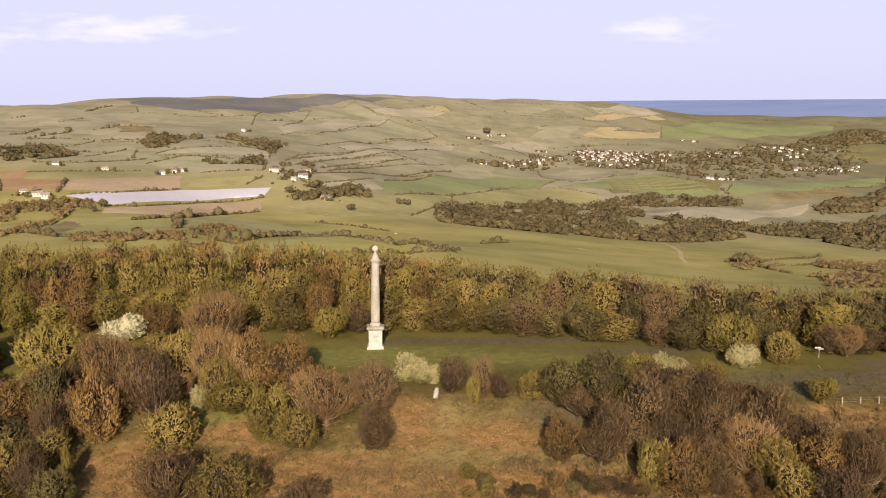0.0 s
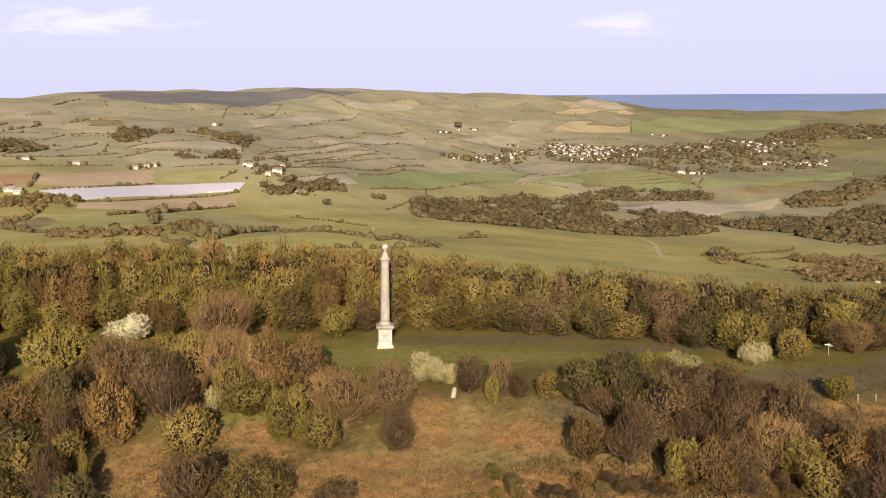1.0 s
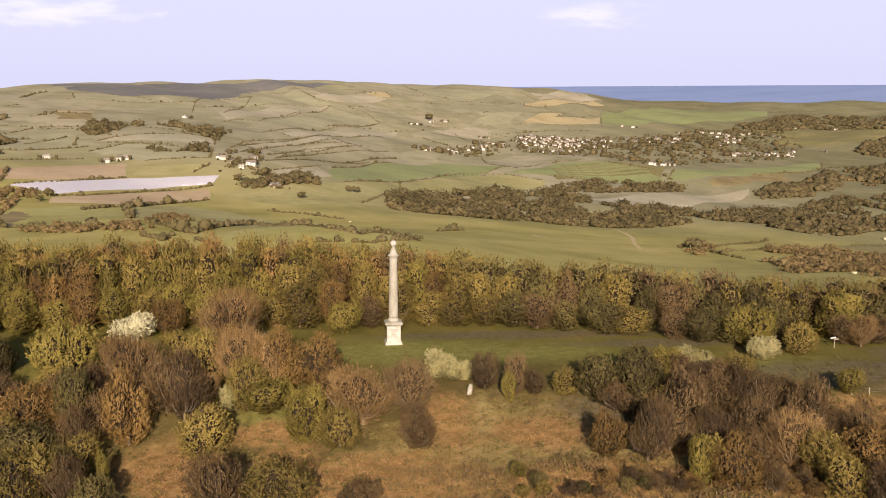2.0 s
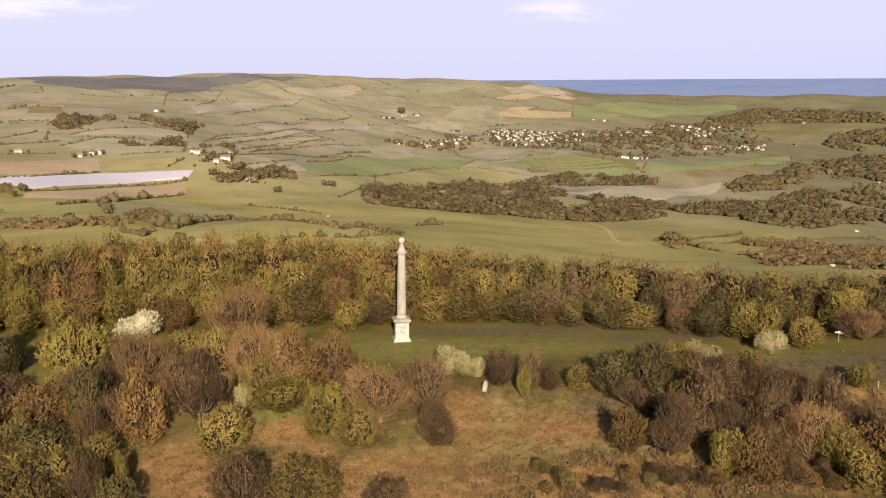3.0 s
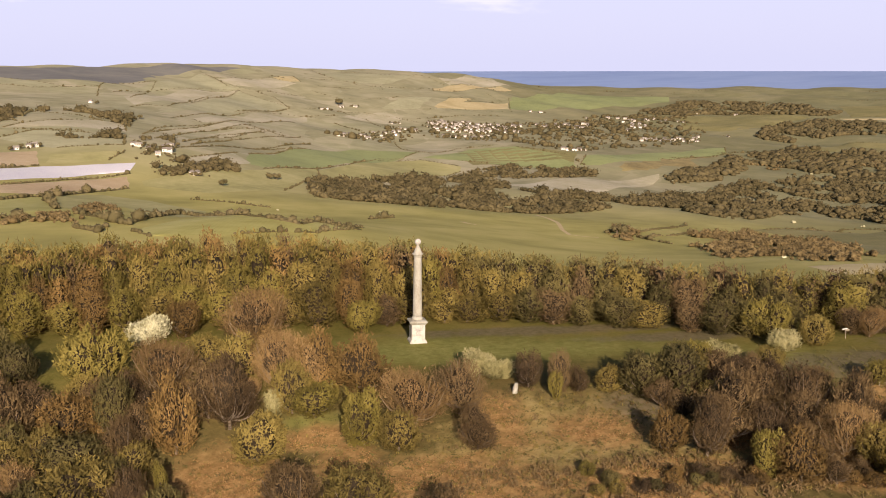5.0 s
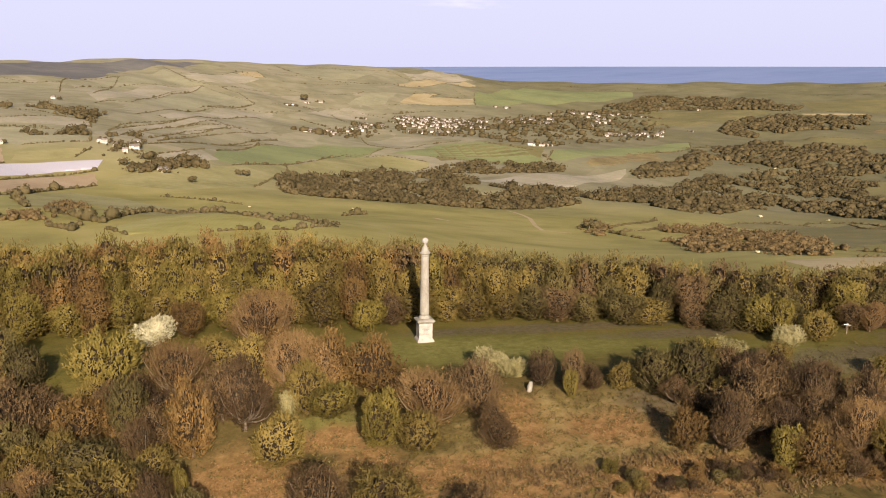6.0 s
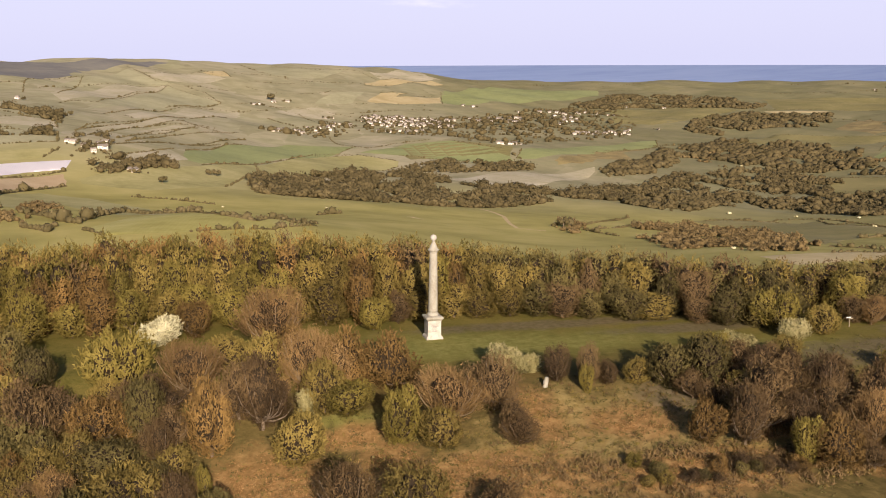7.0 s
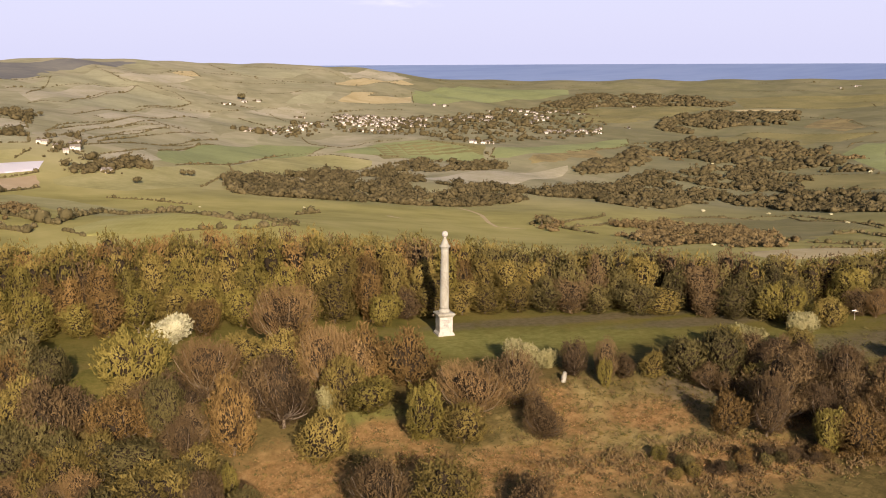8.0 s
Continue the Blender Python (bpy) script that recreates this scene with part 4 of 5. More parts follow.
# ---- houses of the valley ----
def make_house(w, d, eaves, ridge, label, wing=False):
    root = tagged(new("house"), label, "house")
    bm = bmesh.new()
    box(bm, -w / 2, w / 2, -d / 2, d / 2, -1.5, eaves)
    if wing:
        box(bm, w * 0.1, w * 0.42, -d / 2 - 3.2, -d / 2 - 0.003, -1.5, eaves * 0.8)
    part("wall", bm, RENDER, root)

    def gable(bm, x0, x1, y0, y1, z0, z1, o=0.35):
        a, b = (y0 + y1) / 2, 0.18
        lo = [bm.verts.new(p) for p in ((x0 - o, y0 - o, z0), (x1 + o, y0 - o, z0), (x1 + o, y1 + o, z0), (x0 - o, y1 + o, z0), (x0 - o, a, z1), (x1 + o, a, z1))]
        for q in ((0, 1, 5, 4), (2, 3, 4, 5), (0, 4, 3), (1, 2, 5), (3, 2, 1, 0)):
            bm.faces.new([lo[i] for i in q])

    bm = bmesh.new()
    gable(bm, -w / 2, w / 2, -d / 2, d / 2, eaves + 0.003, ridge)
    if wing:
        gable(bm, w * 0.1, w * 0.42, -d / 2 - 3.2, -d / 2 - 0.4, eaves * 0.8 + 0.003, eaves * 0.8 + 1.6)
    roof = part("roof", bm, SLATE, root)
    bm = bmesh.new()
    box(bm, w * 0.36, w * 0.36 + 0.8, -0.4, 0.4, ridge - 1.2, ridge + 0.9)
    part("chimney", bm, SLATE, roof)
    for k in range(3):
        bm = bmesh.new()
        u = -w / 2 + w * (k + 0.5) / 3
        box(bm, u - 0.6, u + 0.6, -d / 2 - 0.06, -d / 2 + 0.1, eaves - 2.1, eaves - 0.8)
        part("window", bm, WINDOW, root)
    return root


WINDOW = surface("window_glass", [(0.03, 0.035, 0.04), (0.05, 0.055, 0.06)], scale=2, rough=0.1)
HOUSES = [make_house(11, 7, 5.0, 7.8, "white rendered cottage with brown slate roof"), make_house(9, 7, 4.8, 7.6, "small pale house with slate roof among trees"),
          make_house(14, 7.5, 4.6, 7.4, "long whitewashed farmhouse with pitched roof", True), make_house(12, 8, 3.2, 5.6, "low white bungalow at the village edge")]
HOUSE_USED = []
PLOTS = []
house_rng = np.random.default_rng(77)


def house(x, y, group=""):
    k = int(house_rng.integers(len(HOUSES)))
    face = math.degrees(math.atan2(-(x + 30), y)) + house_rng.choice([0, 0, 90, 20, -25]) + house_rng.uniform(-12, 12)
    s = house_rng.uniform(0.65, 0.9)
    m = pose(x, y, float(ground_z(x, y)), 0, 0, face) @ Matrix.Diagonal((s, s, s, 1))
    PLOTS.append((x, y))
    if k in HOUSE_USED:
        ob = copy_thing(HOUSES[k], m)
    else:
        HOUSE_USED.append(k)
        ob = HOUSES[k]
    ob.matrix_basis = m
    if group:
        tagged(ob, group=group)


def village(outline, count):
    """Houses spread over a plan outline."""
    area = abs(sum(a[0] * b[1] - b[0] * a[1] for a, b in zip(outline, outline[1:] + outline[:1]))) / 2
    x, y = scatter(outline, max(14.0, math.sqrt(area / count)), house_rng)
    for a, b in zip(x, y):
        house(a, b, "village houses")


house(-435, 1324)
house(-503, 1343)
house(-349, 1333)
house(-345, 1339)
house(-361, 1311)
house(-234, 1373)
house(-227, 1368)
house(-213, 1349)
house(-197, 1386)
house(-194, 1417)
house(-191, 1353)
house(-199, 1322)
house(-404, 2054)
house(-149, 1238)
house(-430, 1057)
house(-411, 1044)
house(-398, 1031)
house(38, 2728)
house(53, 2763)
house(93, 2856)
house(131, 2879)
house(121, 1392)
house(126, 1326)
house(662, 3113)
house(697, 3130)
house(825, 3085)
house(491, 2054)
house(497, 2049)
house(512, 2053)
house(530, 2080)
house(554, 2130)
house(884, 3065)
house(1233, 3254)
house(215, 2698)
house(230, 2701)
house(1053, 2580)
house(1183, 3202)
house(1334, 3192)
house(2183, 3356)
house(2276, 3401)
house(2316, 3436)
village([(301, 2745), (394, 2755), (555, 2727), (514, 2554), (404, 2498), (293, 2562)], 105)
village([(30, 2171), (120, 2359), (263, 2537), (257, 2415), (114, 2233), (41, 2143)], 22)
village([(589, 2822), (756, 2835), (706, 2634), (583, 2687)], 32)
village([(910, 3052), (1005, 3003), (921, 2815), (794, 2611)], 24)
village([(769, 2463), (951, 2518), (916, 2429), (752, 2387)], 22)
village([(991, 2937), (1131, 3088), (1057, 2884), (981, 2883)], 5)
village([(264, 2311), (337, 2489), (426, 2469), (370, 2363)], 8)


def gardens():
    """Trees and shrubs about the houses."""
    p = np.repeat(np.array(PLOTS, float), 4, 0)
    g = far_rng.uniform(0, 6.28, len(p))
    r = far_rng.uniform(7, 17, len(p))
    tagged(clumps("garden_shrubs", p[:, 0] + np.cos(g) * r, p[:, 1] + np.sin(g) * r, far_rng.uniform(1.5, 4.2, len(p)), 0.95, WOODLAND, far_rng, sprays=12, spray=0.35, boughs=2),
           "garden trees and shrubs about the village houses", "shrubs", kind="stuff")


gardens()

# ---- the column ----
def build_column():
    x, y = -13.7, 213.6
    root = new("column_monument")
    root.matrix_basis = pose(x, y, float(ground_z(x, y)), 0, 0.8, 4)
    tagged(root, "tall weathered limestone memorial column with ball finial on turf", "monument")
    q = math.pi / 4
    bm = bmesh.new()
    lathe(bm, [(1.74, -0.4), (1.74, 0.32), (1.68, 0.42), (1.56, 0.6), (1.46, 0.75)], square=True, turn=q)
    part("plinth", bm, PALE_STONE, root)
    bm = bmesh.new()
    lathe(bm, [(1.4, 0.75), (1.4, 3.85)], square=True, turn=q)
    pedestal = part("pedestal", bm, PALE_STONE, root, "bleached pale stone pedestal block")
    bm = bmesh.new()
    box(bm, -1.08, 1.08, -1.435, -1.403, 1.2, 3.5)
    tablet = part("tablet", bm, PALE_STONE, pedestal, "pale inscribed tablet")
    letters = np.random.default_rng(4)
    for row in range(7):
        w = letters.uniform(0.5, 0.95)
        bm = bmesh.new()
        box(bm, -w + 0.05 * row, w - 0.04 * row, -1.45, -1.438, 3.2 - row * 0.26, 3.2 - row * 0.26 + 0.09)
        ob = part("inscription_line", bm, WORN_LETTERS, pedestal, "worn grey line of lettering")
    bm = bmesh.new()
    lathe(bm, [(1.44, 3.85), (1.54, 4.0), (1.78, 4.28), (1.84, 4.36), (1.84, 4.55), (1.66, 4.68), (1.25, 4.82)], square=True, turn=q)
    part("cornice", bm, STONE, root, "flared stone cornice")
    bm = bmesh.new()
    lathe(bm, [(1.22, 4.8), (1.22, 5.0), (1.14, 5.15), (1.02, 5.35), (0.96, 5.5)], seg=32)
    part("shaft_base", bm, STONE, root)
    bm = bmesh.new()
    lathe(bm, [(0.96 - 0.18 * (k / 24) ** 1.4, 5.5 + 12.3 * k / 24) for k in range(25)], seg=32)
    part("shaft", bm, STONE, root)
    bm = bmesh.new()
    lathe(bm, [(0.79, 17.8), (0.84, 17.88), (0.8, 18.0), (0.92, 18.2), (1.14, 18.4), (1.16, 18.56), (1.02, 18.64)], seg=32)
    part("capital", bm, STONE, root)
    bm = bmesh.new()
    lathe(bm, [(1.02, 18.64), (0.84, 18.76), (0.74, 19.05), (0.62, 19.4), (0.42, 19.85), (0.27, 20.1), (0.34, 20.2), (0.3, 20.4)], seg=32)
    part("dome", bm, STONE, root)
    bm = bmesh.new()
    bmesh.ops.create_icosphere(bm, subdivisions=4, radius=0.64, matrix=Matrix.Translation((0, 0, 20.95)))
    for f in bm.faces:
        f.smooth = True
    part("ball_finial", bm, PALE_STONE, root)


build_column()

# ---- trees ----
def limb(vs, fs, a, b, ra, rb, bend, sides=5, steps=3):
    """A tapered, bent branch between two points."""
    a, b = np.array(a, float), np.array(b, float)
    d = unit(b - a)
    u = unit(np.cross(d, [0.3, 0.9, 0.2]))
    w = np.cross(d, u)
    base = sum(len(v) for v in vs)
    ring = []
    for k in range(steps + 1):
        t = k / steps
        c = a + (b - a) * t + bend * math.sin(math.pi * t)
        r = ra + (rb - ra) * t
        for i in range(sides):
            g = 2 * math.pi * i / sides
            ring.append(c + r * (u * math.cos(g) + w * math.sin(g)))
    vs.append(np.array(ring))
    for k in range(steps):
        for i in range(sides):
            p, q = base + k * sides + i, base + k * sides + (i + 1) % sides
            fs += [(p, q, q + sides), (p, q + sides, p + sides)]


def ball(level):
    bm = bmesh.new()
    bmesh.ops.create_icosphere(bm, subdivisions=level, radius=1.0)
    v = np.array([p.co[:] for p in bm.verts])
    f = np.array([[p.index for p in q.verts] for q in bm.faces])
    bm.free()
    return v, f


BALL = ball(3)


def shell_normals(v, f):
    n = np.zeros_like(v)
    g = np.cross(v[f[:, 1]] - v[f[:, 0]], v[f[:, 2]] - v[f[:, 0]])
    for k in range(3):
        np.add.at(n, f[:, k], g)
    return unit(n), np.linalg.norm(g, axis=1) / 2


def crown_shell(rng, form, H):
    """The body of a crown: a lopsided upright form swelling into large upswept boughs, with clefts between them."""
    d, f = BALL
    power = 2.1
    flat = np.hypot(d[:, 0], d[:, 1])
    body = np.minimum((1 - np.abs(d[:, 2]) ** power) ** (1 / power) / np.maximum(flat, 0.05), 1.7)
    q = 0.5 + 0.5 * d[:, 2]
    waist = {"fan": [0.35, 0.72, 1.04, 1.0], "tall": [0.5, 0.96, 1.06, 0.84], "canopy": [0.6, 0.9, 1.0, 0.95]}.get(form, [0.62, 0.98, 1.03, 0.86])
    wide = 3.7 * body * np.interp(q, [0, 0.35, 0.7, 1], waist)
    lean = rng.normal(0, 0.7, 2)
    g = np.arctan2(d[:, 1], d[:, 0])
    wide = wide * (1 + 0.16 * np.sin(g * 2 + rng.uniform(0, 6)) + 0.1 * np.sin(g * 3 + rng.uniform(0, 6) + q * 4))
    top = 1 + 0.10 * np.sin(g + rng.uniform(0, 6)) * np.clip(q * 2 - 0.6, 0, 1) * np.clip(flat * 2, 0, 1)
    p = np.stack([d[:, 0] * wide + lean[0] * q, d[:, 1] * wide + lean[1] * q, H * (0.02 + 0.88 * q) * top], 1)
    if form == "fan":
        p[:, 2] += H * 0.07 * (1 - q)
    n, area = shell_normals(p, f)
    w0, high = (3.0, 3.7) if form in ("tall", "canopy") else (2.3, 3.0)
    best = np.zeros(len(p))
    for c in p[rng.integers(len(p), size=int(area.sum() / (w0 * w0 * 2.4)))]:
        w = w0 * rng.uniform(0.6, 1.35)
        r2 = ((p - c) ** 2 * np.array([1, 1, 0.45])).sum(1) / (w * w)
        best = np.maximum(best, np.sqrt(np.clip(1 - r2, 0, 1)) * rng.uniform(0.5, 1.2))
    p = p + (n * np.array([1, 1, 0.7]) + np.array([0, 0, 0.3])) * (high * best - high * 0.55)[:, None]
    p[:, 2] = np.maximum(p[:, 2], 0.1)
    return p, f


def spread_over(shell, f, n, area, count, rng):
    """Places about evenly apart over a crown's body, with the way out at each."""
    weight = area * np.clip(shell[f].mean(1)[:, 2] / 0.8, 0.05, 1)
    tri = f[rng.choice(len(f), size=count * 6, p=weight / weight.sum())]
    w = rng.dirichlet((1, 1, 1), count * 6)[:, :, None]
    spot = (shell[tri] * w).sum(1)
    chosen, room = [0], np.full(count * 6, 1e9)
    while len(chosen) < count:
        room = np.minimum(room, ((spot - spot[chosen[-1]]) ** 2 * np.array([1, 1, 0.6])).sum(1))
        chosen.append(int(np.argmax(room * rng.uniform(0.5, 1, count * 6))))
    return spot[chosen], unit((n[tri[chosen]] * w[chosen]).sum(1))


def sprigs(spot, outw, axis, long, girth, leaves_each, length, width, rng, stand=0.5):
    """Leafy shoots: each a plump spindle of leaf sprays about its own axis."""
    k = len(spot)
    side = unit(np.cross(axis, outw + rng.normal(0, 0.2, (k, 3))))
    front = np.cross(side, axis)
    front *= np.sign((front * outw).sum(1, keepdims=True) + 1e-9)
    foot = spot - axis * long[:, None] * 0.7 + outw * rng.uniform(-0.5, 0.7, (k, 1)) * stand
    pick = np.repeat(np.arange(k), leaves_each)
    m = len(pick)
    t = rng.beta(1.5, 1.1, m)
    g = rng.normal(0, 1.05, m)
    radial = front[pick] * np.cos(g)[:, None] + side[pick] * np.sin(g)[:, None]
    w = girth[pick] * np.sin(math.pi * (0.12 + 0.83 * t)) ** 0.8
    p = foot[pick] + axis[pick] * (long[pick] * t)[:, None] + radial * w[:, None]
    p[:, 2] = np.maximum(p[:, 2], 0.1)
    up = unit(axis[pick] * 0.8 + radial * 0.55 + rng.normal(0, 0.3, (m, 3)))
    return strokes(p, radial * 0.5 + outw[pick] * 0.9, up, length, width, rng, 0.8)


def make_tree(kind, seed, bare=0.0, form="round", label="", sprays=4200, name="tree"):
    """A tree of 5 m crown radius: trunk, limbs, a dark body painted as inner shade, and upswept leafy shoots or bare
    twigs about them.
    """
    rng = np.random.default_rng(seed)
    root = tagged(new(name), label, "shrub" if name == "shrub" else "tree")
    H = {"round": 9.2, "low": 6.6, "tall": 19.5, "fan": 9.6, "canopy": 21.5}[form]
    shell, f = crown_shell(rng, form, H)
    shell[:, :2] *= 4.5 / np.percentile(np.abs(shell[:, :2]), 97)
    shell[:, 2] *= (H - 0.7) / shell[:, 2].max()
    n, area = shell_normals(shell, f)
    vs, fs = [], []
    fork = H * 0.1 + 0.6
    limb(vs, fs, (0, 0, -0.8), (rng.uniform(-0.3, 0.3), rng.uniform(-0.3, 0.3), fork + H * 0.12), 0.36, 0.24, np.zeros(3), 7)
    reach = 3 if form == "canopy" else int(10 + 34 * bare)
    for c in shell[rng.integers(len(shell), size=reach)]:
        if c[2] > fork:
            limb(vs, fs, (0, 0, fork * rng.uniform(0.6, 1.1)), c * (1.0 if bare > 0.35 else 0.9), 0.15, 0.04, np.array([c[0] * 0.14, c[1] * 0.14, -0.5]), 4, 3)
    raw("trunk", np.concatenate(vs), np.array(fs), PALE_BARK if bare > 0.7 else BARK, root)
    # body inside the crown, its dark colour standing for shade between the shoots
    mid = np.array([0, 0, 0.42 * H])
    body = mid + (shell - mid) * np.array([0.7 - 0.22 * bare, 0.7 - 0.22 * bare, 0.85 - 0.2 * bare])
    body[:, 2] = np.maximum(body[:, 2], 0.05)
    raw("inner_crown", body, f, LEAF[kind] if kind in ("blossom", "cream") else CROWN_SHADE, root)
    big = {"tall": 1.55, "canopy": 1.9, "low": 0.85}.get(form, 1.0)
    count = {"tall": 330, "canopy": 150}.get(form, 300)
    spot, outw = spread_over(shell, f, n, area, count, rng)
    grow = unit(spot - np.array([0, 0, 0.08 * H]))
    rise = 0.75 if form in ("tall", "canopy") else 0.45
    axis = unit(grow * 0.85 + outw * 0.25 + np.array([0, 0, rise]) + rng.normal(0, 0.2, (count, 3)))
    long = rng.uniform(0.8, 2.3, count) * big
    each = max(3, int(sprays * (1 - 0.92 * bare) / count))
    fine = {"tall": 0.9, "canopy": 1.1}.get(form, 0.66)
    thin = 1 - 0.5 * bare
    leafy = sprigs(spot, outw, axis, long, long * rng.uniform(0.2, 0.3, count), each, fine * thin, fine * 0.42 * thin, rng, big)
    sets = [leafy]
    if bare > 0.2 and form != "canopy":
        each = max(3, int(sprays * 1.6 * bare / count))
        pick = np.repeat(np.arange(count), each)
        m = len(pick)
        foot = spot[pick] - axis[pick] * (long[pick] * rng.uniform(0.1, 1.1, m))[:, None] + rng.normal(0, 0.22, (m, 3))
        foot[:, 2] = np.maximum(foot[:, 2], 0.1)
        up = unit(axis[pick] + rng.normal(0, 0.26, (m, 3)))
        sets.append(strokes(foot, outw[pick], up, 0.95 * big, 0.055 * big, rng, 0.3))
    vs, fs, total = [], [], 0
    for v, g in sets:
        vs.append(v)
        fs.append(g + total)
        total += len(v)
    crown = np.concatenate(vs)
    high = np.percentile(crown[:, 2], 99.7)
    for ob in root.children:
        ob.data.transform(Matrix.Diagonal((1, 1, H / high, 1)))
    raw("crown", crown * np.array([1, 1, H / high]), np.concatenate(fs), LEAF[kind], root)
    return root


TREE_KINDS = [
    ("olive", 0.15, "round", "olive-green deciduous tree in young leaf"), ("olive", 0.3, "round", "olive-green deciduous tree in young leaf"),
    ("brown", 0.6, "fan", "reddish brown tree barely in bud"), ("brown", 0.45, "round", "reddish brown tree barely in bud"),
    ("yellow", 0.1, "round", "yellow-green tree in fresh leaf"), ("dark", 0.1, "round", "dark green leafy tree"),
    ("rust", 0.25, "round", "rust and gold tinted spring tree"), ("blossom", 0.0, "low", "hawthorn bush covered with white blossom"),
    ("cream", 0.0, "low", "pale cream hawthorn bush coming into flower"), ("grey", 0.75, "fan", "bare grey-brown tree with upswept twigs"), ("yellow", 0.1, "low", "low bush in yellow-green spring leaf"), ("dark", 0.1, "low", "low bush with dark green leaves"),
    ("brown", 0.4, "low", "low reddish brown thorn bush"), ("olive", 0.1, "low", "low olive-green thorn bush"), ("rust", 0.1, "low", "low rust-tinted bush on the slope"),
    ("olive", 0.1, "tall", "close-grown olive-green tree in the belt"), ("brown", 0.3, "tall", "close-grown brown budding tree in the belt"),
    ("rust", 0.1, "tall", "close-grown gold-tinted tree in the belt"), ("yellow", 0.05, "tall", "close-grown yellow-green tree in the belt"), ("dark", 0.05, "tall", "close-grown dark green tree in the belt"),
]
PROTOTYPE = {}
for _i, (_k, _b, _f, _text) in enumerate(TREE_KINDS):
    _shape = {"low": "low", "tall": "tall"}.get(_f, "tree")
    PROTOTYPE.setdefault((_k, _shape), [])
    for _j in range(2):
        PROTOTYPE[(_k, _shape)].append(make_tree(_k, 100 + _i * 7 + _j, _b, _f, _text, 3900 if _f == "tall" else 4500, "shrub" if _f == "low" else "tree"))
tree_rng = np.random.default_rng(21)
USED = set()
PLANTED = []
CANOPY = {}


def plant(kind, x, y, r, tall=1.0, low=False, group="", form="tree"):
    """A tree of crown radius r with its foot at x, y."""
    form = "low" if low else form
    if form == "canopy":
        CANOPY.setdefault(kind, []).append((x, y, r / 5.0, tree_rng.uniform(0, 6.28), tall * tree_rng.uniform(0.92, 1.1)))
        PLANTED.append((x, y, r))
        return None
    options = PROTOTYPE.get((kind, form)) or PROTOTYPE[("olive", form)]
    ob = options[tree_rng.integers(len(options))]
    s = r / 5.0
    m = pose(x, y, float(ground_z(x, y)), 0, 0, tree_rng.uniform(0, 360)) @ Matrix.Diagonal((s, s, s * tall * tree_rng.uniform(0.92, 1.1), 1))
    if ob.name in USED:
        ob = copy_thing(ob, m)
    USED.add(ob.name)
    ob.matrix_basis = m
    if group:
        tagged(ob, group=group)
    PLANTED.append((x, y, r))
    return ob


def thicket(outline, gap, kinds, r, group, tall=1.0, room=0.55, form="tree"):
    """Trees scattered over a plan outline, keeping clear of those already there."""
    x, y = scatter(outline, gap, tree_rng)
    for a, b in zip(x, y):
        q = r * tree_rng.uniform(0.8, 1.2)
        if any((a - c) ** 2 + (b - d) ** 2 < (room * (q + e)) ** 2 for c, d, e in PLANTED):
            continue
        plant(kinds[tree_rng.integers(len(kinds))], a, b, q, tall, group=group, form=form)


def join_canopy():
    """The trees deep in the belt, of which only the tops show, one mesh for each kind of leaf."""
    for kind, spots in CANOPY.items():
        model = make_tree(kind, 300 + len(kind), 0.1, "canopy", "deep belt tree", 1350)
        # the inner bodies are coloured dark in place of shade among the treetops
        for part_name, material in (("crown", LEAF[kind]), ("inner_crown", CROWN_SHADE), ("trunk", BARK)):
            ob = next(o for o in model.children if o.name.startswith(part_name))
            me = ob.data
            v = np.empty(len(me.vertices) * 3, np.float32)
            me.vertices.foreach_get("co", v)
            v = v.reshape(-1, 3)
            f = np.empty(len(me.loops), np.int32)
            me.loops.foreach_get("vertex_index", f)
            f = f.reshape(-1, 3)
            vs, fs = [], []
            for x, y, s, turn, tall in spots:
                c, d = math.cos(turn), math.sin(turn)
                p = np.stack([v[:, 0] * c - v[:, 1] * d, v[:, 0] * d + v[:, 1] * c, v[:, 2] * tall], 1) * s + np.array([x, y, float(ground_z(x, y))])
                fs.append(f + len(v) * len(vs))
                vs.append(p)
            name, text = {"crown": ("belt_canopy", "close-packed spring treetops deep in the belt"), "inner_crown": ("belt_boughs", "dark bodies inside the belt crowns, painted as shade"), "trunk": ("belt_trunks", "dark trunks deep in the tree belt")}[part_name]
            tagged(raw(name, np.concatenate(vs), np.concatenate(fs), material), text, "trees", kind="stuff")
            bpy.data.objects.remove(ob)
        bpy.data.objects.remove(model)


plant("cream", -5.4, 189.0, 3.5, tall=0.95, low=True)
plant("cream", -1.9, 185.4, 2.8, tall=0.9, low=True)
plant("cream", 42.9, 191.3, 3.7, tall=0.8, low=True)
plant("yellow", 4.8, 149.5, 1.2, tall=1.45, low=True)
plant("cream", -42.2, 180.4, 2.3, tall=1.35, low=True)
plant("grey", -46.8, 209.7, 7.1, tall=0.9)
plant("yellow", -24.7, 222.7, 3.5, tall=1.12)
plant("rust", -61.5, 224.6, 3.9, tall=1.12)
plant("yellow", 58.7, 204.1, 4.7, tall=1.0)
plant("grey", 80.8, 203.8, 3.6, tall=1.0)
plant("yellow", 82.0, 215.2, 3.3, tall=1.0)
plant("olive", 66.5, 199.3, 3.4, tall=1.0)
plant("cream", 58.4, 196.5, 3.2, tall=0.95, low=True)
plant("blossom", -68.6, 221.6, 4.7, tall=0.95, low=True)
plant("brown", 60.7, 156.1, 3.8, tall=1.0)
plant("brown", 66.9, 152.9, 3.4, tall=1.0)
plant("dark", -93.3, 198.9, 4.8, tall=1.12)
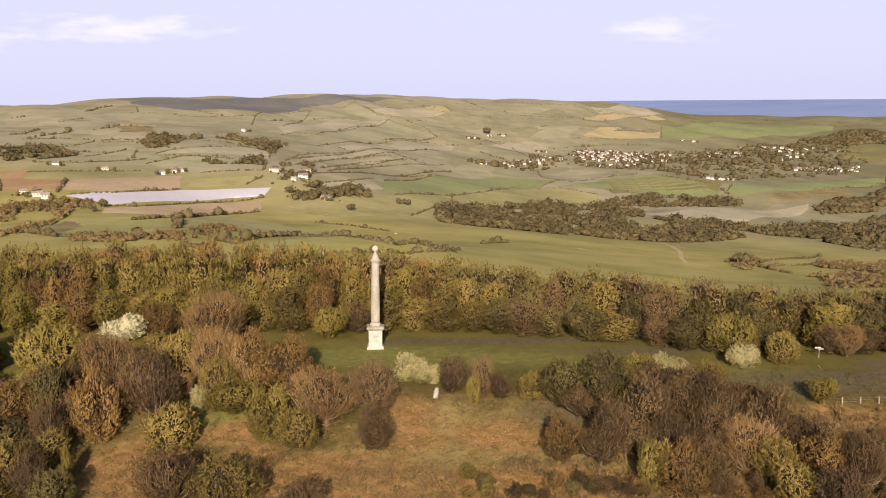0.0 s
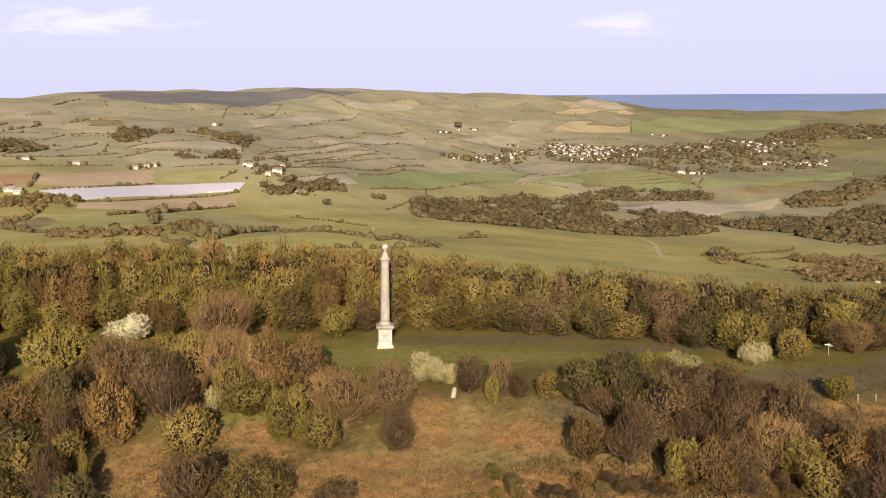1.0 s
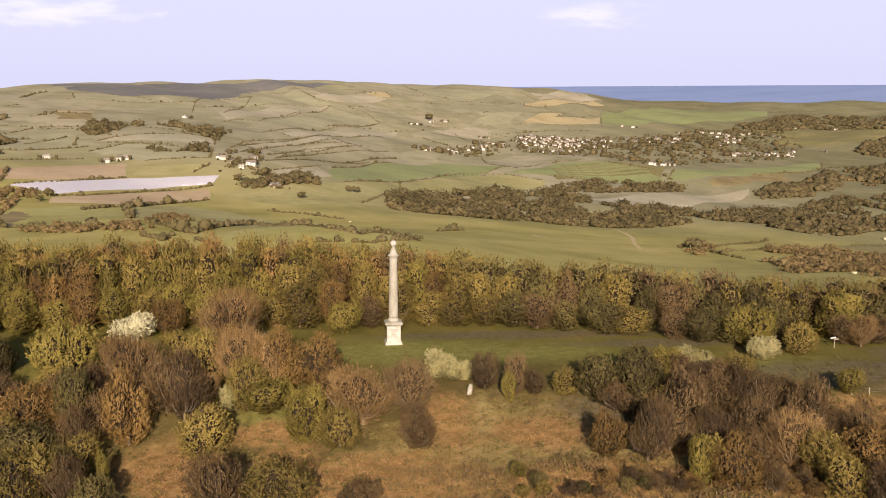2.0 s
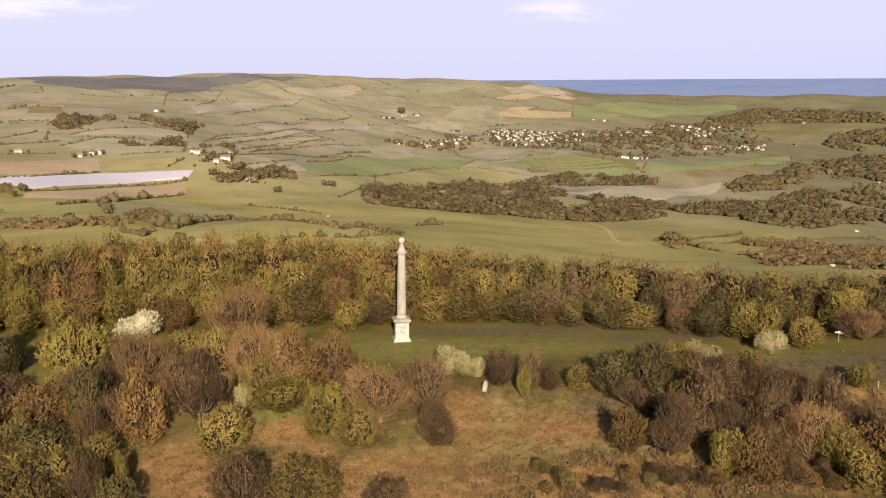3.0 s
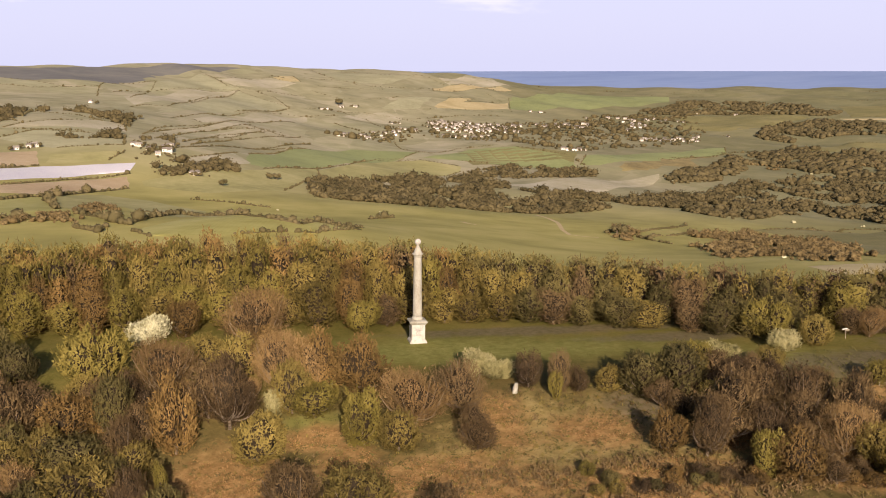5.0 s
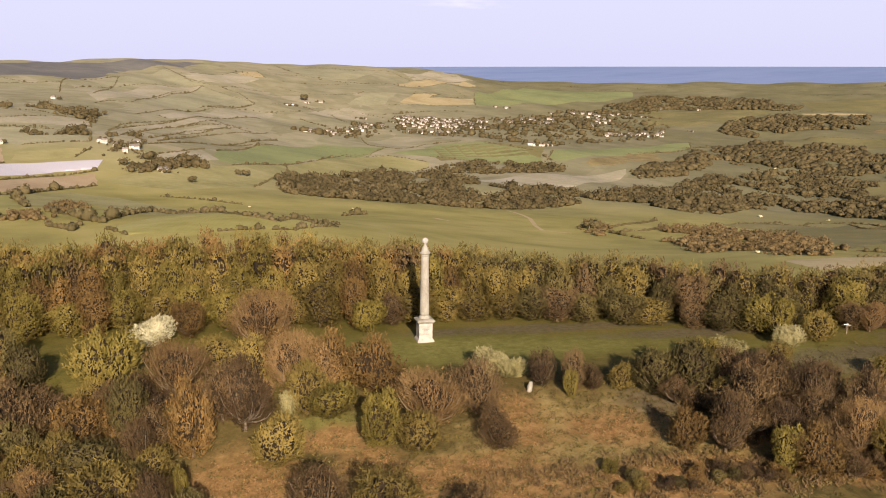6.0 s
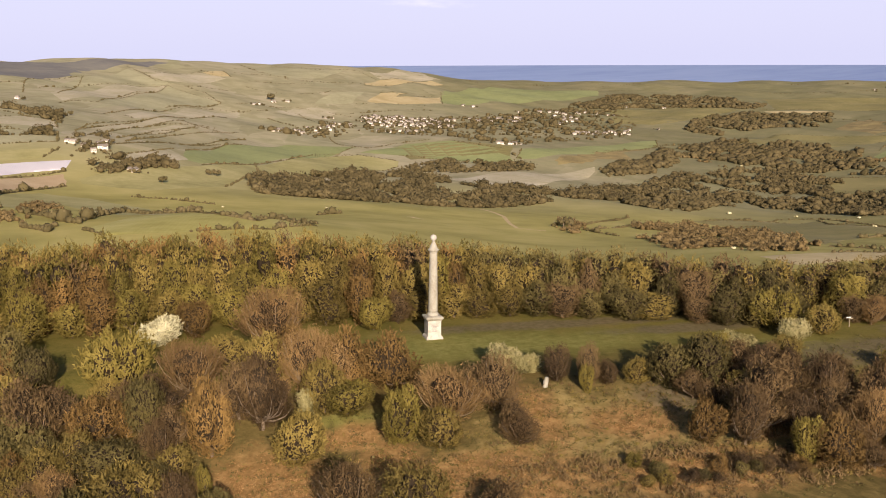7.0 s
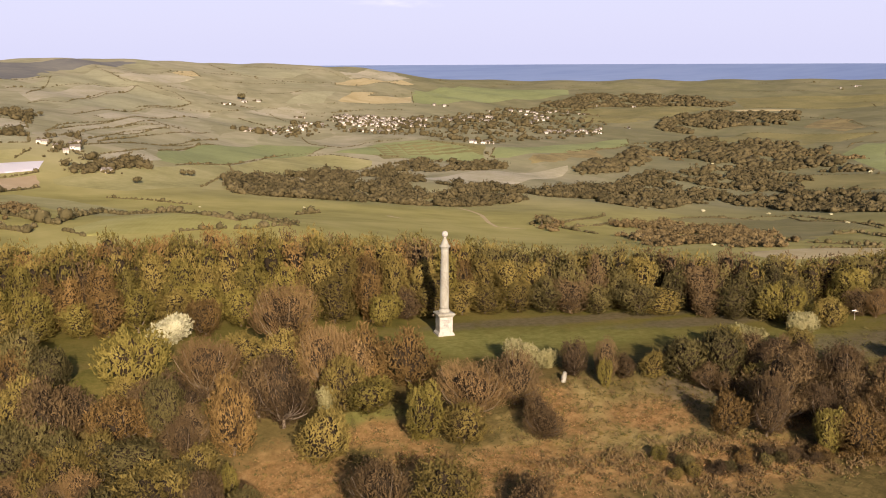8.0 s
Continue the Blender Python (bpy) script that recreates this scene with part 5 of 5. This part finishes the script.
plant("olive", -92.6, 185.2, 5.0, tall=1.12)
plant("dark", -92.4, 175.1, 4.8, tall=1.12)
plant("grey", -18.9, 170.8, 6.7, tall=0.85)
plant("brown", -11.2, 172.7, 4.9, tall=0.98)
plant("brown", -10.1, 160.7, 3.4, tall=0.86)
plant("yellow", -27.9, 167.6, 3.7, tall=1.5)
plant("olive", -22.5, 164.0, 3.2, tall=1.3)
plant("yellow", -35.6, 178.0, 4.8, tall=0.70)
plant("rust", -26.8, 185.1, 5.6, tall=1.08)
plant("grey", -35.6, 187.0, 5.6, tall=0.94)
plant("rust", -42.8, 193.8, 5.1, tall=1.03)
plant("brown", -50.0, 177.9, 5.3, tall=1.27)
plant("olive", -45.2, 166.8, 4.3, tall=1.04)
plant("grey", -61.9, 189.9, 6.0, tall=1.06)
plant("yellow", -73.6, 193.3, 5.8, tall=1.21)
plant("dark", -68.6, 179.4, 3.6, tall=1.72)
plant("rust", -58.4, 172.9, 4.1, tall=1.74)
plant("brown", -66.3, 171.7, 3.5, tall=1.29)
plant("dark", -73.5, 169.5, 5.5, tall=0.85)
plant("olive", -69.4, 154.5, 6.6, tall=0.85)
plant("dark", -88.3, 195.1, 3.4, tall=1.38)
plant("brown", -83.8, 185.6, 4.8, tall=0.93)
plant("rust", -77.1, 180.3, 4.9, tall=0.85)
plant("dark", -84.5, 175.0, 3.8, tall=1.07)
plant("yellow", -59.7, 160.5, 1.4, tall=2.15)
plant("dark", -58.6, 150.6, 3.4, tall=1.14)
plant("brown", -39.1, 146.6, 5.9, tall=0.90)
plant("olive", -29.5, 143.1, 5.3, tall=0.85)
plant("brown", -20.1, 138.2, 4.2, tall=0.86)
plant("grey", -81.2, 164.3, 3.3, tall=1.24)
plant("olive", -54.2, 200.1, 4.2, tall=0.85)
plant("brown", -66.4, 186.8, 4.1, tall=0.99)
plant("olive", -55.0, 185.9, 3.7, tall=0.87)
plant("brown", 2.4, 180.6, 2.8, tall=1.30)
plant("brown", 7.8, 178.1, 2.5, tall=1.62)
plant("yellow", 6.2, 175.0, 1.2, tall=2.15)
plant("brown", 10.8, 177.9, 2.5, tall=1.01)
plant("olive", 16.4, 177.6, 2.4, tall=1.19)
plant("dark", 21.8, 174.8, 4.1, tall=1.14)
plant("dark", 28.6, 174.4, 4.3, tall=1.18)
plant("yellow", 37.3, 188.5, 2.7, tall=1.01)
plant("brown", 31.7, 162.6, 5.6, tall=1.02)
plant("brown", 40.8, 167.2, 4.7, tall=0.99)
plant("brown", 46.8, 163.8, 5.1, tall=0.99)
plant("rust", 19.6, 155.6, 3.3, tall=1.25)
plant("brown", 25.4, 153.6, 4.1, tall=1.22)
plant("yellow", 31.8, 146.3, 2.6, tall=1.4)
plant("rust", 36.6, 144.4, 4.1, tall=1.15)
plant("brown", 29.5, 157.0, 4.2, tall=1.05)
plant("brown", 36.0, 155.5, 4.2, tall=1.0)
plant("brown", 42.0, 157.5, 4.5, tall=1.0)
plant("brown", 51.7, 158.3, 4.9, tall=1.12)
plant("olive", 50.8, 146.1, 3.8, tall=1.13)
plant("grey", 46.7, 150.2, 4.6, tall=1.15)
plant("yellow", 66.4, 175.4, 2.7, tall=0.98)
plant("rust", 57.5, 148.8, 4.1, tall=1.11)
plant("brown", 62.6, 145.6, 3.7, tall=1.31)
plant("olive", 51.2, 140.7, 3.5, tall=1.20)
plant("brown", 56.2, 134.6, 3.8, tall=1.19)
plant("dark", 7.1, 145.9, 1.5, tall=0.95)
plant("brown", -87.0, 181.4, 5.2, tall=1.32)
plant("dark", -91.2, 176.3, 4.8, tall=1.05)
plant("olive", -78.9, 170.3, 4.7, tall=0.94)
plant("rust", -94.4, 197.1, 3.9, tall=1.22)
plant("dark", -87.9, 197.9, 3.5, tall=1.02)
plant("rust", -34.4, 187.3, 4.9, tall=1.31)
plant("grey", -42.0, 187.5, 4.6, tall=1.41)
plant("olive", -49.4, 191.1, 4.5, tall=1.27)
plant("olive", -39.4, 179.9, 3.5, tall=1.32)
plant("brown", -53.8, 181.7, 4.3, tall=1.34)
plant("brown", -9.5, 164.2, 3.3, tall=0.98)
FRONT = [(-150, 222), (-97, 225), (-67, 229), (-42, 229), (-24, 225), (-3, 227), (14, 224), (37, 216), (55, 206), (74, 204), (115, 208)]
BACK = [(125, 232), (80, 226), (62, 227), (50, 233), (30, 243), (10, 250), (-30, 262), (-70, 266), (-150, 268)]
WEST_KINDS = ["olive", "rust", "olive", "yellow", "brown", "olive", "yellow", "rust"]
FAR_KINDS = ["yellow", "olive", "olive", "rust", "yellow"]
END_KINDS = ["olive", "brown", "dark", "yellow"]
EAST_KINDS = ["brown", "dark", "olive", "dark", "brown", "dark", "olive"]


def belt_kind(x):
    kinds = WEST_KINDS if x + tree_rng.normal(0, 22) < -8 else EAST_KINDS
    if x > 60 or x < -88:
        kinds = END_KINDS if x > 0 else FAR_KINDS
    return kinds[tree_rng.integers(len(kinds))]


def belt_height(x):
    return float(np.interp(x, [-150, -100, -45, 0, 40, 75, 120], [13.6, 14.4, 15.8, 13.4, 12.0, 10.2, 10.4]))


def belt():
    """Two close front rows of trees with foliage down to the ground, and the deep rows behind them."""
    fx, fy = [p[0] for p in FRONT], [p[1] for p in FRONT]
    for row, (deep, gap) in enumerate(((2.2, 6.6), (7.8, 5.8))):
        x = -148.0 + row * 2
        while x < 114:
            r = tree_rng.uniform(2.9, 4.2)
            y = float(np.interp(x, fx, fy)) + deep + tree_rng.uniform(-1.0, 1.0)
            if not 71.5 < x < 77.5 and not any((x - c) ** 2 + (y - d) ** 2 < (0.3 * (r + e)) ** 2 for c, d, e in PLANTED):
                high = belt_height(x) * (tree_rng.uniform(0.46, 0.74) if row == 0 else tree_rng.uniform(0.78, 0.98))
                plant(belt_kind(x), x, y, r, high / (19.5 * r / 5), group="tree belt behind the column", form="tall")
            x += gap * tree_rng.uniform(0.75, 1.25)
    xs, ys = scatter(FRONT + BACK, 4.6, tree_rng)
    for x, y in zip(xs, ys):
        r = tree_rng.uniform(2.6, 4.0)
        if y - np.interp(x, fx, fy) < 9.5 or any((x - c) ** 2 + (y - d) ** 2 < (0.34 * (r + e)) ** 2 for c, d, e in PLANTED):
            continue
        plant(belt_kind(x), x, y, r, belt_height(x) * tree_rng.uniform(0.92, 1.08) / (21.5 * r / 5), form="canopy")


belt()
join_canopy()
thicket([(-110, 196), (-77, 192), (-60, 189), (-39, 190), (-25, 187), (-26, 180), (-42, 177), (-58, 175), (-64, 164), (-64, 150), (-105, 140)], 4.6,
        ["brown", "olive", "dark", "rust", "brown", "brown", "olive", "dark", "grey"], 3.4, "wood before the column", 1.05, 0.5)
thicket([(17, 180), (34, 184), (50, 182), (57, 172), (60, 158), (56, 143), (42, 142), (30, 156), (24, 168)], 5.0,
        ["brown", "brown", "olive", "brown", "brown"], 2.8, "thorn wood on the slope", 0.9, 0.58)
thicket([(-4, 141), (30, 143), (44, 140), (60, 139), (80, 150), (84, 164), (64, 163), (50, 150), (10, 146)], 2.9,
        ["brown", "rust", "dark", "brown", "olive"], 1.35, "scrub on the open slope", 0.8, 0.5)
near_rng = np.random.default_rng(9)


def tufts(name, patches, gap, material, size, label, share=1.0, blades=8, upright=0.7):
    """Low ragged tufts over round patches, thinning to their edges, as one mesh."""
    xs, ys = [], []
    for cx, cy, rx, ry in patches:
        x, y = scatter([(cx - rx, cy - ry), (cx + rx, cy - ry), (cx + rx, cy + ry), (cx - rx, cy + ry)], gap, near_rng)
        d = np.hypot((x - cx) / rx, (y - cy) / ry) + 0.25 * np.sin(x * 0.9 + cy) * np.sin(y * 0.7 + cx)
        clump = np.array([noise.noise(Vector((a * 0.45, b * 0.45, 7.0))) for a, b in zip(x, y)])
        keep = near_rng.random(len(x)) < np.clip((1.05 - d) * 1.6, 0, 1) * share * np.clip(0.75 + clump * 1.8, 0.05, 1.6)
        xs.append(x[keep])
        ys.append(y[keep])
    x, y = np.concatenate(xs), np.concatenate(ys)
    n = len(x)
    grown = near_rng.uniform(0.5, 1.5, (n, 1, 1))
    c = np.stack([x, y, ground_z(x, y)], 1)[:, None] + near_rng.normal(0, 1, (n, blades, 3)) * np.array([0.32, 0.32, 0.0]) * grown * max(1.0, size / 0.2)
    c = c + np.abs(near_rng.normal(0, 1, (n, blades, 1))) * np.array([0, 0, 1.0]) * size * upright * grown
    d = unit(near_rng.normal(0, 1, (n * blades, 3)) + np.array([0, -0.5, 0.9]))
    up = unit(near_rng.normal(0, 1, (n * blades, 3)) * np.array([1, 1, 0.3]) + np.array([0, 0, upright]))
    v, f = strokes(c.reshape(-1, 3), d, up, size * 1.8, size * 0.7, near_rng)
    tagged(raw(name, v, f, material), label, name, kind="stuff")


tufts("bracken", BRACKEN_PATCHES, 0.55, BRACKEN, 0.16, "flattened orange-brown dead bracken on the slope", 0.7)
tufts("rough_grass", [(-14, 160, 90, 30), (60, 172, 60, 24)], 1.1, TUSSOCK, 0.22, "tussocky rough grass on the hilltop", 0.8)
ROUGH = [(28, 146, 16, 8), (46, 150, 24, 12), (62, 158, 16, 10), (8, 140, 18, 6), (66, 166, 18, 8), (-6, 150, 12, 6), (14, 152, 12, 5)]
tufts("scrub_tuft", ROUGH, 1.15, LEAF["brown"], 0.3, "ragged low brown scrub on the rough slope", 0.55, 22, 1.2)
SLOPE = [(-12, 156, 24, 12), (18, 150, 22, 10), (46, 150, 24, 12), (66, 166, 18, 10), (6, 172, 20, 10), (-40, 160, 16, 14)]
tufts("bramble", SLOPE, 1.5, LEAF["brown"], 0.24, "low brown bramble tangles on the rough slope", 0.4, 14, 1.0)
tufts("heath_tuft", SLOPE, 1.3, LEAF["olive"], 0.2, "olive tussocks and seedlings on the rough slope", 0.45, 12, 1.0)


# ---- small things on the hill ----
def build_stone():
    x, y = -0.5, 178.2
    bm = bmesh.new()
    lathe(bm, [(0.5, -0.3), (0.52, 0.3), (0.46, 1.0), (0.4, 1.5), (0.26, 1.8)], seg=9)
    for v in bm.verts:
        v.co += Vector((noise.noise(v.co * 1.7), noise.noise(v.co * 1.7 + Vector((5, 0, 0))), 0.4 * noise.noise(v.co + Vector((9, 0, 0))))) * 0.16
        v.co.x += v.co.z * 0.12
    ob = part("standing_stone", bm, STONE)
    ob.matrix_basis = pose(x, y, float(ground_z(x, y)))
    tagged(ob, "pale upright marker stone leaning beside a thorn tree", "stone")


build_stone()


def build_sign():
    x, y = 75.0, 203.0
    root = tagged(new("signpost"), "timber fingerpost with a white sign board", "sign")
    root.matrix_basis = pose(x, y, float(ground_z(x, y)), 0, 0, 12)
    bm = bmesh.new()
    box(bm, -0.06, 0.06, -0.06, 0.06, -0.4, 2.4)
    part("post", bm, POST_WOOD, root)
    bm = bmesh.new()
    box(bm, -1.0, 0.3, -0.13, -0.085, 2.05, 2.25)
    part("board", bm, SIGN_WHITE, root, "white painted finger board")
    bm = bmesh.new()
    box(bm, -0.1, 1.1, 0.085, 0.13, 1.66, 1.9)
    part("board", bm, POST_WOOD, root, "weathered grey finger board")


build_sign()


def build_fence():
    root = tagged(new("fence"), "old post and wire fence along the rough grass", "fence")
    spots = [(66.5 + 3.2 * k, 175 + 0.12 * k) for k in range(9)]
    for x, y in spots:
        z = float(ground_z(x, y))
        bm = bmesh.new()
        box(bm, x - 0.09, x + 0.09, y - 0.09, y + 0.09, z - 0.4, z + 1.25)
        part("post", bm, POST_WOOD, root)
    for h in (0.5, 0.8, 1.1):
        vs, fs = [], []
        for (x1, y1), (x2, y2) in zip(spots, spots[1:]):
            limb(vs, fs, (x1, y1 - 0.1, float(ground_z(x1, y1)) + h), (x2, y2 - 0.1, float(ground_z(x2, y2)) + h), 0.012, 0.012, np.zeros(3), 3, 1)
        raw("wire", np.concatenate(vs), np.array(fs), POST_WOOD, root)


build_fence()

# models that were never planted or built are cleared away
for _ob in [o for options in PROTOTYPE.values() for o in options if o.name not in USED] + [h for k, h in enumerate(HOUSES) if k not in HOUSE_USED]:
    for _child in list(_ob.children_recursive):
        bpy.data.objects.remove(_child)
    bpy.data.objects.remove(_ob)
